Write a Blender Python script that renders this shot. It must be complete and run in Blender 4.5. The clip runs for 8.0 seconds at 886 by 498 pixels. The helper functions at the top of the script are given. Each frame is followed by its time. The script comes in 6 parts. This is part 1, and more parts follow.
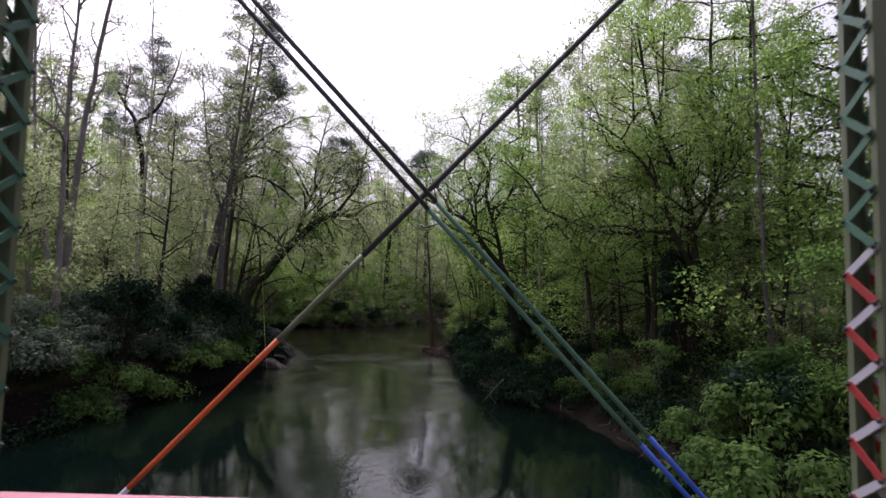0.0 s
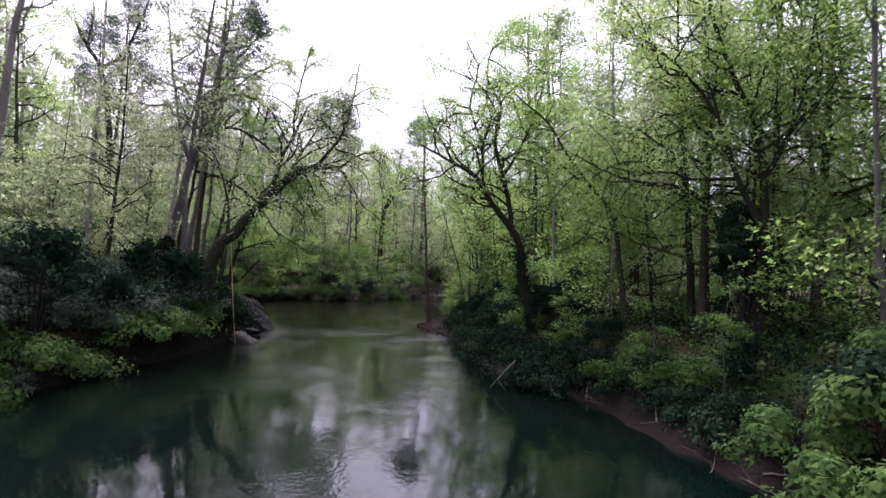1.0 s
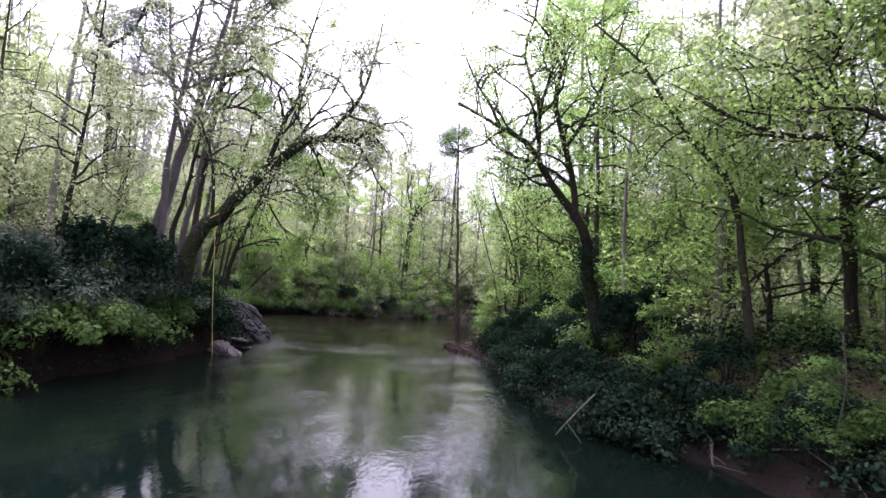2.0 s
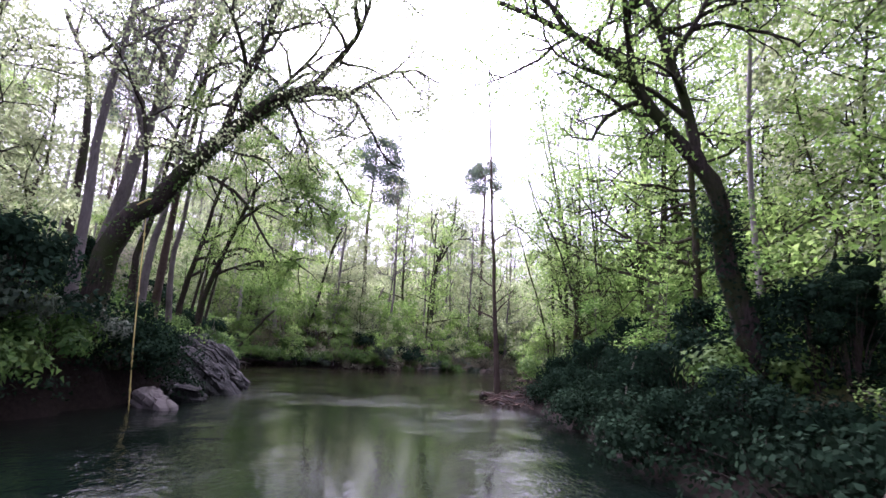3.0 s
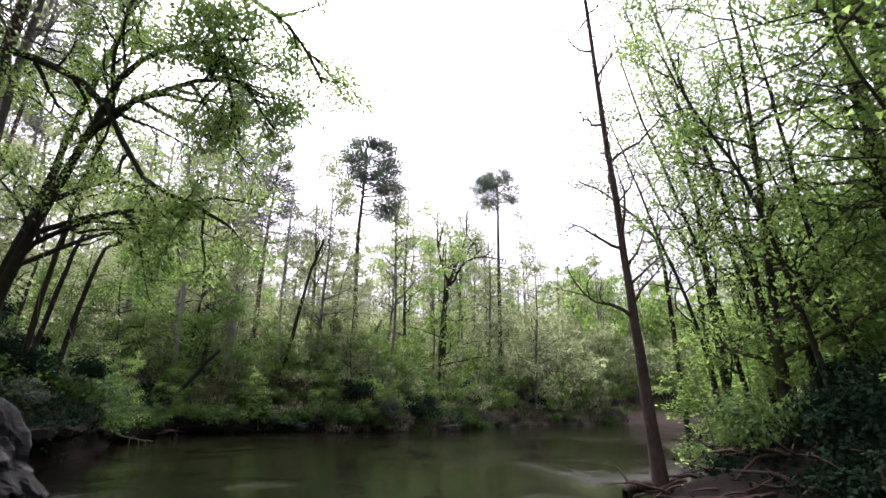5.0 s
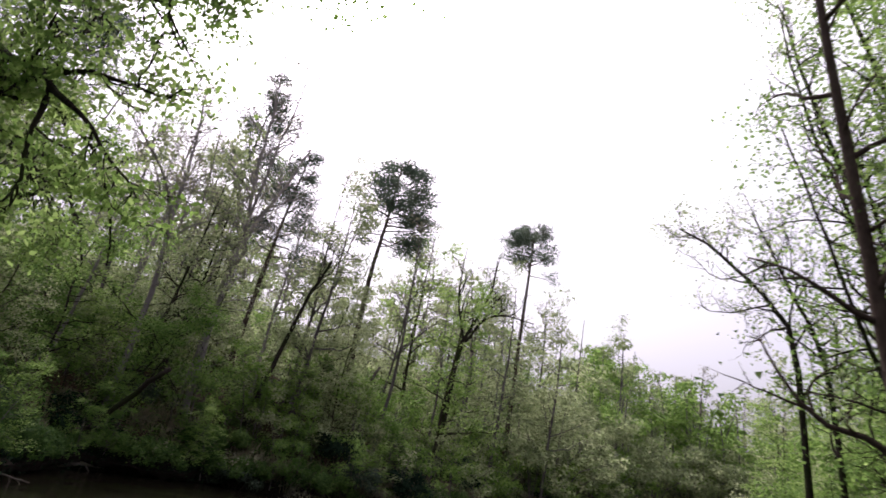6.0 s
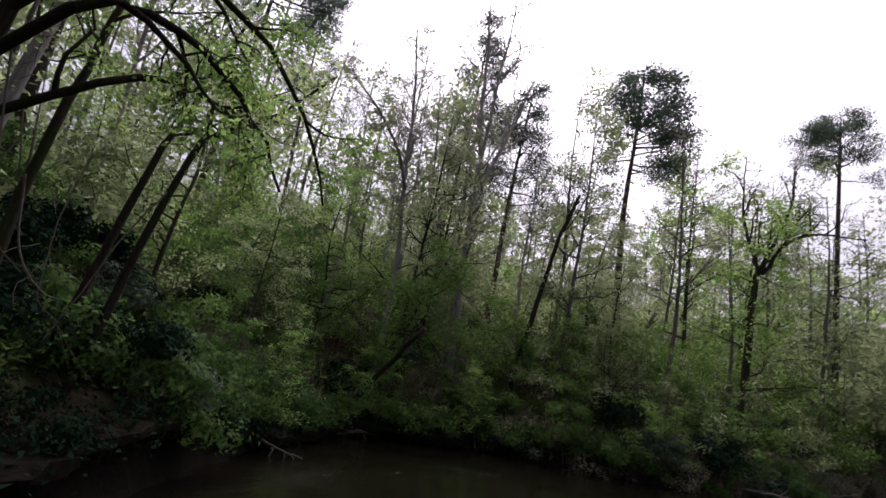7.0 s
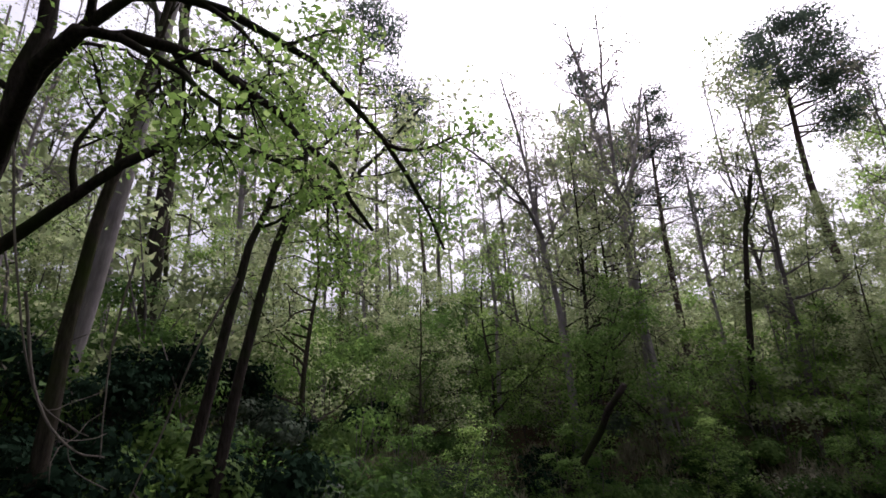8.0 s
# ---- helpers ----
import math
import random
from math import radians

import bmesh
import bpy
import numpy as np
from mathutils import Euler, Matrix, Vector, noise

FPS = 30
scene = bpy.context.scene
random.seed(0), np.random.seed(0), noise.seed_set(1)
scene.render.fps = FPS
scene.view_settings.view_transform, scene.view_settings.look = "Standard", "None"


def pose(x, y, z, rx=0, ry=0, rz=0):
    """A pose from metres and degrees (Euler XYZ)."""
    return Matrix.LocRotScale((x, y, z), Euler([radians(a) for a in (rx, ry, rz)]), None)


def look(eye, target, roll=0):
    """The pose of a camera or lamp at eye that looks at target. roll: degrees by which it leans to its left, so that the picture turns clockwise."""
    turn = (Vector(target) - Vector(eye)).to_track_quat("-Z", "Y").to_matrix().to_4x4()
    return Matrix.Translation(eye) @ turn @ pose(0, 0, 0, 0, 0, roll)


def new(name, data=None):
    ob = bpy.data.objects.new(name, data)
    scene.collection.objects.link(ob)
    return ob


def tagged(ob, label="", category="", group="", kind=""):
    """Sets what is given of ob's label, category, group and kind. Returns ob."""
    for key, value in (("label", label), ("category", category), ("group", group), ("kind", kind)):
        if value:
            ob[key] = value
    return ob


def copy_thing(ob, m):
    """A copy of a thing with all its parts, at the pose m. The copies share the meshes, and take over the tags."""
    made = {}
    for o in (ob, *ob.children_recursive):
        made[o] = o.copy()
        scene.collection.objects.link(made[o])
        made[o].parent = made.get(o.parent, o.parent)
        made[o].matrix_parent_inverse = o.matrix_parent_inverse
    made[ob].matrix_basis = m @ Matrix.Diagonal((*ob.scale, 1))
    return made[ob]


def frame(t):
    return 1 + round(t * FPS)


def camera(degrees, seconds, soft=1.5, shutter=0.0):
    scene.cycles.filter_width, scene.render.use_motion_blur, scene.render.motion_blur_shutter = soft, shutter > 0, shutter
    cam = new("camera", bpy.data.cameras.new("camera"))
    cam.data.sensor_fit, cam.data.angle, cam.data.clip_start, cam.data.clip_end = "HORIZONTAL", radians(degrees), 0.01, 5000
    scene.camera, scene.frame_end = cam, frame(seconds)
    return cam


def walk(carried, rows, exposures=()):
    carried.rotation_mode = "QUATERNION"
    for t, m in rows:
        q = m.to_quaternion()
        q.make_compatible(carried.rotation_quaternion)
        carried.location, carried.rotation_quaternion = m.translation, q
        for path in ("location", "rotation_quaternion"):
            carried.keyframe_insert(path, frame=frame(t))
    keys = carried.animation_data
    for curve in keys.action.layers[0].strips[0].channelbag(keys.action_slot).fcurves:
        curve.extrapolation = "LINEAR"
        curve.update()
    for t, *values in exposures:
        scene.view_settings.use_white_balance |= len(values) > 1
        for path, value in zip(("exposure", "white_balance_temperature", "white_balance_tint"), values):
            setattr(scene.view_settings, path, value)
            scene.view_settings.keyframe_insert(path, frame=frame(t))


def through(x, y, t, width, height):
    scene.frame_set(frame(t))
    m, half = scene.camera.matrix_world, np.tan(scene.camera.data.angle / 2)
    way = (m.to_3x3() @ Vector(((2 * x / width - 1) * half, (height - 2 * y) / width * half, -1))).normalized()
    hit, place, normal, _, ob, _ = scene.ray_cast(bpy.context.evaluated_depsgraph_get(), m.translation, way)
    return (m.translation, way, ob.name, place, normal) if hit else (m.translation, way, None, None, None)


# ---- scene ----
cam = camera(78.7, 8.0, 1.55, 0.1)
PATH = [
    (0, (3.725, 6.335, 5.438), (3.563, 8.323, 5.592), 1.5),
    (0.5, (3.448, 8.735, 5.219), (3.307, 10.727, 5.32), 1.3),
    (1, (3.194, 11.54, 4.716), (3.047, 13.533, 4.791), 2.5),
    (1.5, (2.879, 15.001, 4.171), (2.661, 16.986, 4.273), 4.1),
    (1.7, (2.52, 16.299, 3.94), (2.295, 18.282, 4.058), 4.4),
    (2.8, (1.59, 25.358, 2.402), (1.225, 27.294, 2.743), 4.2),
    (3, (1.02, 26.983, 2.196), (0.66, 28.915, 2.57), 3.6),
    (3.5, (-0.097, 31.003, 1.895), (-0.477, 32.913, 2.354), 5.5),
    (4, (-1.175, 34.944, 1.707), (-1.578, 36.835, 2.217), 5.3),
    (4.5, (-2.497, 38.733, 1.681), (-2.906, 40.617, 2.211), 3.7),
    (4.7, (-3.101, 40.101, 1.655), (-3.47, 41.989, 2.202), -0.3),
    (5.8, (-5.038, 47.332, 2.987), (-5.252, 49.188, 3.701), 8.8),
    (6, (-5.59, 48.689, 3.088), (-5.992, 50.503, 3.83), 12.0),
    (6.5, (-7.22, 51.707, 3.392), (-8.041, 53.441, 3.956), 17.0),
    (7, (-8.483, 53.754, 3.453), (-9.654, 55.319, 3.878), 10.7),
    (7.5, (-9.691, 55.167, 3.337), (-11.082, 56.527, 3.802), 1.1),
    (8, (-10.985, 56.376, 3.326), (-12.489, 57.502, 4.01), -3.3),
]
walk(cam, [(t, look(eye, target, roll)) for t, eye, target, roll in PATH],
     [(0.0, 0.75, 6500, 10), (0.5, 1.2, 6400, 10), (1.0, 1.6, 6150, 15), (1.5, 1.95, 6100, 18), (3.0, 2.3, 5850, 24), (3.5, 2.1, 5900, 21), (4.0, 1.95, 6050, 16),
      (4.5, 1.88, 6250, 11), (6.0, 0.76, 6700, 8), (6.5, 0.5, 6550, 8), (7.0, 0.4, 6500, 8), (7.5, 0.36, 6400, 6), (8.0, 0.58, 6500, 8)])

# ---- light ----
world = bpy.data.worlds.new("overcast_sky")
scene.world = world
world.use_nodes = True
wn = world.node_tree.nodes
sky = wn.new("ShaderNodeTexSky")
sky.sky_type, sky.sun_disc = "NISHITA", False
sky.sun_elevation, sky.sun_rotation = radians(55), radians(-28)
sky.air_density, sky.dust_density, sky.ozone_density = 1.0, 6.0, 1.0
soften = wn.new("ShaderNodeHueSaturation")
soften.inputs["Saturation"].default_value = 0.22
world.node_tree.links.new(sky.outputs[0], soften.inputs["Color"])
tint = wn.new("ShaderNodeMix")
tint.data_type, tint.blend_type = "RGBA", "MULTIPLY"
tint.inputs[0].default_value, tint.inputs[7].default_value = 1.0, (1.03, 0.957, 1.13, 1)
world.node_tree.links.new(soften.outputs[0], tint.inputs[6])
overhead = wn.new("ShaderNodeTexCoord")
split = wn.new("ShaderNodeSeparateXYZ")
world.node_tree.links.new(overhead.outputs["Generated"], split.inputs[0])
grade = wn.new("ShaderNodeMapRange")
grade.inputs["From Min"].default_value, grade.inputs["From Max"].default_value = 0.0, 1.0
grade.inputs["To Min"].default_value, grade.inputs["To Max"].default_value = 0.42, 1.5
world.node_tree.links.new(split.outputs["Z"], grade.inputs["Value"])
cloud = wn.new("ShaderNodeMix")
cloud.data_type, cloud.blend_type = "RGBA", "MULTIPLY"
cloud.inputs[0].default_value = 1.0
world.node_tree.links.new(tint.outputs[2], cloud.inputs[6])
world.node_tree.links.new(grade.outputs[0], cloud.inputs[7])
world.node_tree.links.new(cloud.outputs[2], wn["Background"].inputs[0])
wn["Background"].inputs[1].default_value = 0.15
sun = new("sun", bpy.data.lights.new("sun", "SUN"))
sun.data.energy, sun.data.angle, sun.data.color = 0.6, radians(25), (1.0, 0.97, 0.92)
sun.matrix_world = look((-19.7, 37.1, 60), (0, 0, 0))


# ---- materials ----
def material(name, roughness=0.8, specular=0.3):
    m = bpy.data.materials.new(name)
    m.use_nodes = True
    b = m.node_tree.nodes["Principled BSDF"]
    b.inputs["Roughness"].default_value = roughness
    b.inputs["Specular IOR Level"].default_value = specular
    return m, m.node_tree.nodes, m.node_tree.links, b


def coords(n, l, stretch=(1, 1, 1), source="Object"):
    tc = n.new("ShaderNodeTexCoord")
    mp = n.new("ShaderNodeMapping")
    mp.inputs["Scale"].default_value = stretch
    l.new(tc.outputs[source], mp.inputs["Vector"])
    return mp.outputs[0]


def noise_of(n, l, vec, scale, detail=4.0, rough=0.6):
    t = n.new("ShaderNodeTexNoise")
    t.inputs["Scale"].default_value, t.inputs["Detail"].default_value, t.inputs["Roughness"].default_value = scale, detail, rough
    l.new(vec, t.inputs["Vector"])
    return t.outputs["Fac"]


def ramp_of(n, l, fac, stops):
    r = n.new("ShaderNodeValToRGB")
    e = r.color_ramp.elements
    while len(e) < len(stops):
        e.new(0.5)
    for k, (p, c) in enumerate(stops):
        e[k].position, e[k].color = p, (*c, 1)
    l.new(fac, r.inputs[0])
    return r.outputs[0]


def mix_of(n, l, fac, a, b, how="MIX"):
    m = n.new("ShaderNodeMix")
    m.data_type, m.blend_type = "RGBA", how
    for sock, v in ((m.inputs[0], fac), (m.inputs[6], a), (m.inputs[7], b)):
        if isinstance(v, (int, float)):
            sock.default_value = v
        elif isinstance(v, tuple):
            sock.default_value = (*v, 1)
        else:
            l.new(v, sock)
    return m.outputs[2]


def bump_of(n, l, b, height, strength, distance=0.02):
    k = n.new("ShaderNodeBump")
    k.inputs["Strength"].default_value, k.inputs["Distance"].default_value = strength, distance
    l.new(height, k.inputs["Height"])
    l.new(k.outputs[0], b.inputs["Normal"])


def bark(name, dark, light, moss=None, stretch=(6, 6, 1.2)):
    m, n, l, b = material(name, 0.95, 0.05)
    v = coords(n, l, stretch)
    grain = noise_of(n, l, v, 3.0, 6.0, 0.7)
    c = ramp_of(n, l, grain, [(0.3, dark), (0.7, light)])
    patch = noise_of(n, l, coords(n, l), 0.9, 3.0)
    if moss:
        k = ramp_of(n, l, patch, [(0.45, (0, 0, 0)), (0.62, (1, 1, 1))])
        c = mix_of(n, l, k, c, moss)
    else:
        c = mix_of(n, l, 0.5, c, ramp_of(n, l, patch, [(0.3, dark), (0.75, light)]))
    l.new(c, b.inputs["Base Color"])
    bump_of(n, l, b, grain, 0.7, 0.03)
    return m


def leaf(name, a, b_, c_, through=0.45, gloss=0.35, rough=0.5, clear=1.0):
    """Leaves that differ one by one in colour and let some light through."""
    m, n, l, b = material(name, rough, gloss)
    g = n.new("ShaderNodeNewGeometry")
    o = n.new("ShaderNodeObjectInfo")
    big = noise_of(n, l, coords(n, l), 0.55, 2.0)
    mixed = n.new("ShaderNodeMath")
    mixed.operation = "MULTIPLY_ADD"
    l.new(g.outputs["Random Per Island"], mixed.inputs[0])
    mixed.inputs[1].default_value = 0.32
    l.new(big, mixed.inputs[2])
    shift = n.new("ShaderNodeMath")
    shift.operation = "MULTIPLY_ADD"
    l.new(o.outputs["Random"], shift.inputs[0])
    shift.inputs[1].default_value = 0.25
    l.new(mixed.outputs[0], shift.inputs[2])
    col = ramp_of(n, l, shift.outputs[0], [(0.5, a), (0.78, b_), (1.0, c_)])
    l.new(col, b.inputs["Base Color"])
    t = n.new("ShaderNodeBsdfTranslucent")
    l.new(mix_of(n, l, 1.0, col, (1.0 * clear, 1.0 * clear, 0.95 * clear), "MULTIPLY") if clear != 1 else col, t.inputs["Color"])
    s = n.new("ShaderNodeMixShader")
    s.inputs[0].default_value = through
    l.new(b.outputs[0], s.inputs[1])
    l.new(t.outputs[0], s.inputs[2])
    l.new(s.outputs[0], n["Material Output"].inputs["Surface"])
    return m


BARK_GREY = bark("grey_bark", (0.05, 0.043, 0.042), (0.19, 0.168, 0.162))
BARK_PALE = bark("pale_bark", (0.12, 0.105, 0.105), (0.32, 0.29, 0.285))
BARK_DARK = bark("dark_bark", (0.014, 0.011, 0.01), (0.062, 0.05, 0.044), (0.028, 0.034, 0.014))
BARK_MOSSY = bark("mossy_bark", (0.02, 0.017, 0.014), (0.085, 0.07, 0.055), (0.04, 0.05, 0.015))
BARK_PINE = bark("pine_bark", (0.035, 0.026, 0.022), (0.12, 0.09, 0.075), None, (5, 5, 2))
ROOTWOOD = bark("root_wood", (0.03, 0.02, 0.017), (0.12, 0.085, 0.07), None, (14, 14, 2))
DEADWOOD = bark("weathered_wood", (0.06, 0.05, 0.042), (0.24, 0.21, 0.185), None, (14, 14, 2))
LEAF_SPRING = leaf("spring_leaf", (0.096, 0.122, 0.0613), (0.155, 0.185, 0.0952), (0.25, 0.27, 0.158), 0.6, 0.08, 0.6, 2.05)
LEAF_FRESH = leaf("fresh_leaf", (0.068, 0.118, 0.0295), (0.12, 0.186, 0.0476), (0.20, 0.268, 0.0929), 0.6, 0.08, 0.6, 2.05)
LEAF_GREEN = leaf("green_leaf", (0.044, 0.084, 0.0206), (0.078, 0.138, 0.034), (0.138, 0.202, 0.0597), 0.58, 0.08, 0.6, 1.95)
LEAF_PALE = leaf("budding_leaf", (0.13, 0.125, 0.095), (0.19, 0.185, 0.13), (0.27, 0.25, 0.185), 0.5, 0.12, 0.6, 1.4)
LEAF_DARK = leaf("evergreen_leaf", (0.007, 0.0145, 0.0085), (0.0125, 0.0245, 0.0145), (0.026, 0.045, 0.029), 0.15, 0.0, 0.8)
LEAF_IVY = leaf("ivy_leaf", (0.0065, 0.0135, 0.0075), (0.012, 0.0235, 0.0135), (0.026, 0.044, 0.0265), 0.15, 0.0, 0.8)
LEAF_GREY = leaf("grey_green_leaf", (0.03, 0.046, 0.03), (0.06, 0.082, 0.054), (0.135, 0.155, 0.118), 0.3, 0.06, 0.7)
LEAF_WHITE = leaf("whitish_leaf", (0.09, 0.10, 0.085), (0.14, 0.15, 0.132), (0.22, 0.23, 0.21), 0.3, 0.06, 0.7)
LEAF_LOW = leaf("undergrowth_leaf", (0.022, 0.047, 0.0123), (0.052, 0.098, 0.0247), (0.104, 0.162, 0.0453), 0.45, 0.06, 0.6, 1.4)
GRASS_DRY = leaf("dry_grass", (0.10, 0.088, 0.06), (0.17, 0.15, 0.10), (0.26, 0.235, 0.165), 0.3, 0.05, 0.8)
NEEDLE = leaf("pine_needle", (0.05, 0.075, 0.056), (0.085, 0.118, 0.084), (0.14, 0.175, 0.12), 0.5, 0.1, 0.55)


def ground_material():
    m, n, l, b = material("leaf_litter", 0.95, 0.05)
    v = coords(n, l)
    fine = noise_of(n, l, v, 9.0, 6.0, 0.75)
    mid = noise_of(n, l, v, 0.35, 4.0)
    litter = ramp_of(n, l, fine, [(0.3, (0.025, 0.017, 0.012)), (0.55, (0.075, 0.05, 0.034)), (0.8, (0.17, 0.12, 0.085))])
    green = ramp_of(n, l, fine, [(0.3, (0.015, 0.03, 0.008)), (0.75, (0.06, 0.085, 0.022))])
    k = ramp_of(n, l, mid, [(0.42, (0, 0, 0)), (0.56, (1, 1, 1))])
    c = mix_of(n, l, k, litter, green)
    pos = n.new("ShaderNodeNewGeometry")
    xyz = n.new("ShaderNodeSeparateXYZ")
    l.new(pos.outputs["Position"], xyz.inputs[0])
    # bare soil low on the banks, its colour darkened to carry the bank's shade
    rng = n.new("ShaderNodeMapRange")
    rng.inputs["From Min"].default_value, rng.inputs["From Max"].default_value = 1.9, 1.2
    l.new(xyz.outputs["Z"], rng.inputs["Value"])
    shaded_soil = ramp_of(n, l, fine, [(0.3, (0.005, 0.0038, 0.0032)), (0.75, (0.022, 0.016, 0.0135))])
    sand = ramp_of(n, l, fine, [(0.3, (0.07, 0.053, 0.042)), (0.75, (0.19, 0.155, 0.13))])
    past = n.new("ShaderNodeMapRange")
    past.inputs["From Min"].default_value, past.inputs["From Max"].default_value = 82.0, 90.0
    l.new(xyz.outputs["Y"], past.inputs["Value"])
    shaded_soil = mix_of(n, l, past.outputs[0], shaded_soil, sand)
    c = mix_of(n, l, rng.outputs[0], c, shaded_soil)
    l.new(c, b.inputs["Base Color"])
    bump_of(n, l, b, fine, 0.8, 0.08)
    return m


def water_material():
    m, n, l, b = material("river_water", 0.04, 0.5)
    v = coords(n, l, (1.0, 0.55, 1.0))
    deep = noise_of(n, l, v, 0.12, 3.0)
    l.new(ramp_of(n, l, deep, [(0.35, (0.0014, 0.0042, 0.0034)), (0.7, (0.0036, 0.005, 0.0032))]), b.inputs["Base Color"])
    b.inputs["IOR"].default_value = 1.33
    bed = n.new("ShaderNodeSeparateXYZ")
    l.new(coords(n, l), bed.inputs[0])
    shoal = n.new("ShaderNodeMapRange")
    shoal.inputs["From Min"].default_value, shoal.inputs["From Max"].default_value = 44.0, 62.0
    l.new(bed.outputs["Y"], shoal.inputs["Value"])
    l.new(mix_of(n, l, shoal.outputs[0], b.inputs["Base Color"].links[0].from_socket, (0.0066, 0.0055, 0.0034)), b.inputs["Base Color"])
    large = noise_of(n, l, v, 0.7, 2.0, 0.5)
    small = noise_of(n, l, v, 3.6, 3.0, 0.6)
    fine = noise_of(n, l, v, 11.0, 2.0, 0.5)
    calm = ramp_of(n, l, noise_of(n, l, coords(n, l, (1.0, 0.6, 1.0)), 0.13, 3.0), [(0.46, (0.16, 0.16, 0.16)), (0.6, (1, 1, 1))])
    h = mix_of(n, l, 0.22, mix_of(n, l, 0.45, small, large), fine)
    h = mix_of(n, l, 1.0, h, calm, "MULTIPLY")
    # the current quickens and breaks into a riffle towards the bend
    where = n.new("ShaderNodeSeparateXYZ")
    l.new(coords(n, l), where.inputs[0])
    quick = n.new("ShaderNodeMapRange")
    quick.inputs["From Min"].default_value, quick.inputs["From Max"].default_value = 24.0, 48.0
    quick.inputs["To Min"].default_value, quick.inputs["To Max"].default_value = 0.3, 1.5
    l.new(where.outputs["Y"], quick.inputs["Value"])
    h = mix_of(n, l, 1.0, h, quick.outputs[0], "MULTIPLY")
    bump_of(n, l, b, h, 0.9, 0.1)
    return m


def rock_material(name, dark, mid, pale, damp_and_shade):
    m, n, l, b = material(name, 0.85, 0.25)
    v = coords(n, l, (1.0, 1.0, 2.6))
    a = noise_of(n, l, v, 3.2, 10.0, 0.72)
    big = noise_of(n, l, coords(n, l), 0.9, 4.0)
    c = ramp_of(n, l, a, [(0.4, dark), (0.53, mid), (0.7, pale)])
    c = mix_of(n, l, ramp_of(n, l, big, [(0.46, (0, 0, 0)), (0.6, (1, 1, 1))]), c, damp_and_shade)
    edge = n.new("ShaderNodeNewGeometry")
    worn = ramp_of(n, l, edge.outputs["Pointiness"], [(0.54, (0, 0, 0)), (0.62, (1, 1, 1))])
    c = mix_of(n, l, worn, c, tuple(1.5 * k for k in pale))
    # darkens the foot of the stone by height: shade put into its colour
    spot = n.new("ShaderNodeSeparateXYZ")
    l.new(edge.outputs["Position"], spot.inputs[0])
    low_shade = n.new("ShaderNodeMapRange")
    low_shade.inputs["From Min"].default_value, low_shade.inputs["From Max"].default_value = 0.55, 0.1
    l.new(spot.outputs["Z"], low_shade.inputs["Value"])
    c = mix_of(n, l, low_shade.outputs[0], c, tuple(0.7 * k for k in damp_and_shade))
    l.new(c, b.inputs["Base Color"])
    bump_of(n, l, b, a, 1.0, 0.12)
    return m


def paint_material(name, colour, worn=(0.16, 0.09, 0.06), amount=0.62):
    m, n, l, b = material(name, 0.55, 0.4)
    v = coords(n, l)
    flakes = noise_of(n, l, v, 14.0, 6.0, 0.75)
    tone = noise_of(n, l, v, 3.0, 3.0)
    c = mix_of(n, l, tone, tuple(0.7 * k for k in colour), colour)
    c = mix_of(n, l, ramp_of(n, l, flakes, [(amount, (0, 0, 0)), (amount + 0.05, (1, 1, 1))]), c, worn)
    l.new(c, b.inputs["Base Color"])
    bump_of(n, l, b, flakes, 0.25, 0.004)
    return m


LITTER = ground_material()
WATER = water_material()
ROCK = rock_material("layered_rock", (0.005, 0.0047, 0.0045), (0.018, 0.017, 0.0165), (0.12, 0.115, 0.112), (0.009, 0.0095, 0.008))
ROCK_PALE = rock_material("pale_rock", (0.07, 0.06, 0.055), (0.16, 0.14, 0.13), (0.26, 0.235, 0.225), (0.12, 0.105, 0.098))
PAINT_GREEN = paint_material("green_paint", (0.05, 0.13, 0.085))
PAINT_OLIVE = paint_material("olive_paint", (0.105, 0.125, 0.07))
PAINT_WHITE = paint_material("white_paint", (0.42, 0.41, 0.46))
PAINT_RED = paint_material("red_paint", (0.28, 0.025, 0.025))
PAINT_PINK = paint_material("pink_paint", (0.40, 0.14, 0.18))
PAINT_ORANGE = paint_material("orange_paint", (0.55, 0.10, 0.02))
PAINT_BLUE = paint_material("blue_paint", (0.025, 0.09, 0.42))
PAINT_VIOLET = paint_material("violet_paint", (0.06, 0.04, 0.30))
PAINT_BLACK = paint_material("black_paint", (0.03, 0.03, 0.035))
ROPE = paint_material("yellow_rope", (0.58, 0.46, 0.15), (0.5, 0.4, 0.15), 0.7)


# ---- shapes ----
def mesh_of(name, verts, faces, mat, smooth=False):
    me = bpy.data.meshes.new(name)
    me.from_pydata([tuple(v) for v in verts], [], faces)
    me.materials.append(mat)
    if smooth:
        me.polygons.foreach_set("use_smooth", [True] * len(me.polygons))
    me.update()
    return me


def part_mesh(name, me, parent, label=""):
    ob = new(name, me)
    ob.parent = parent
    return tagged(ob, label)


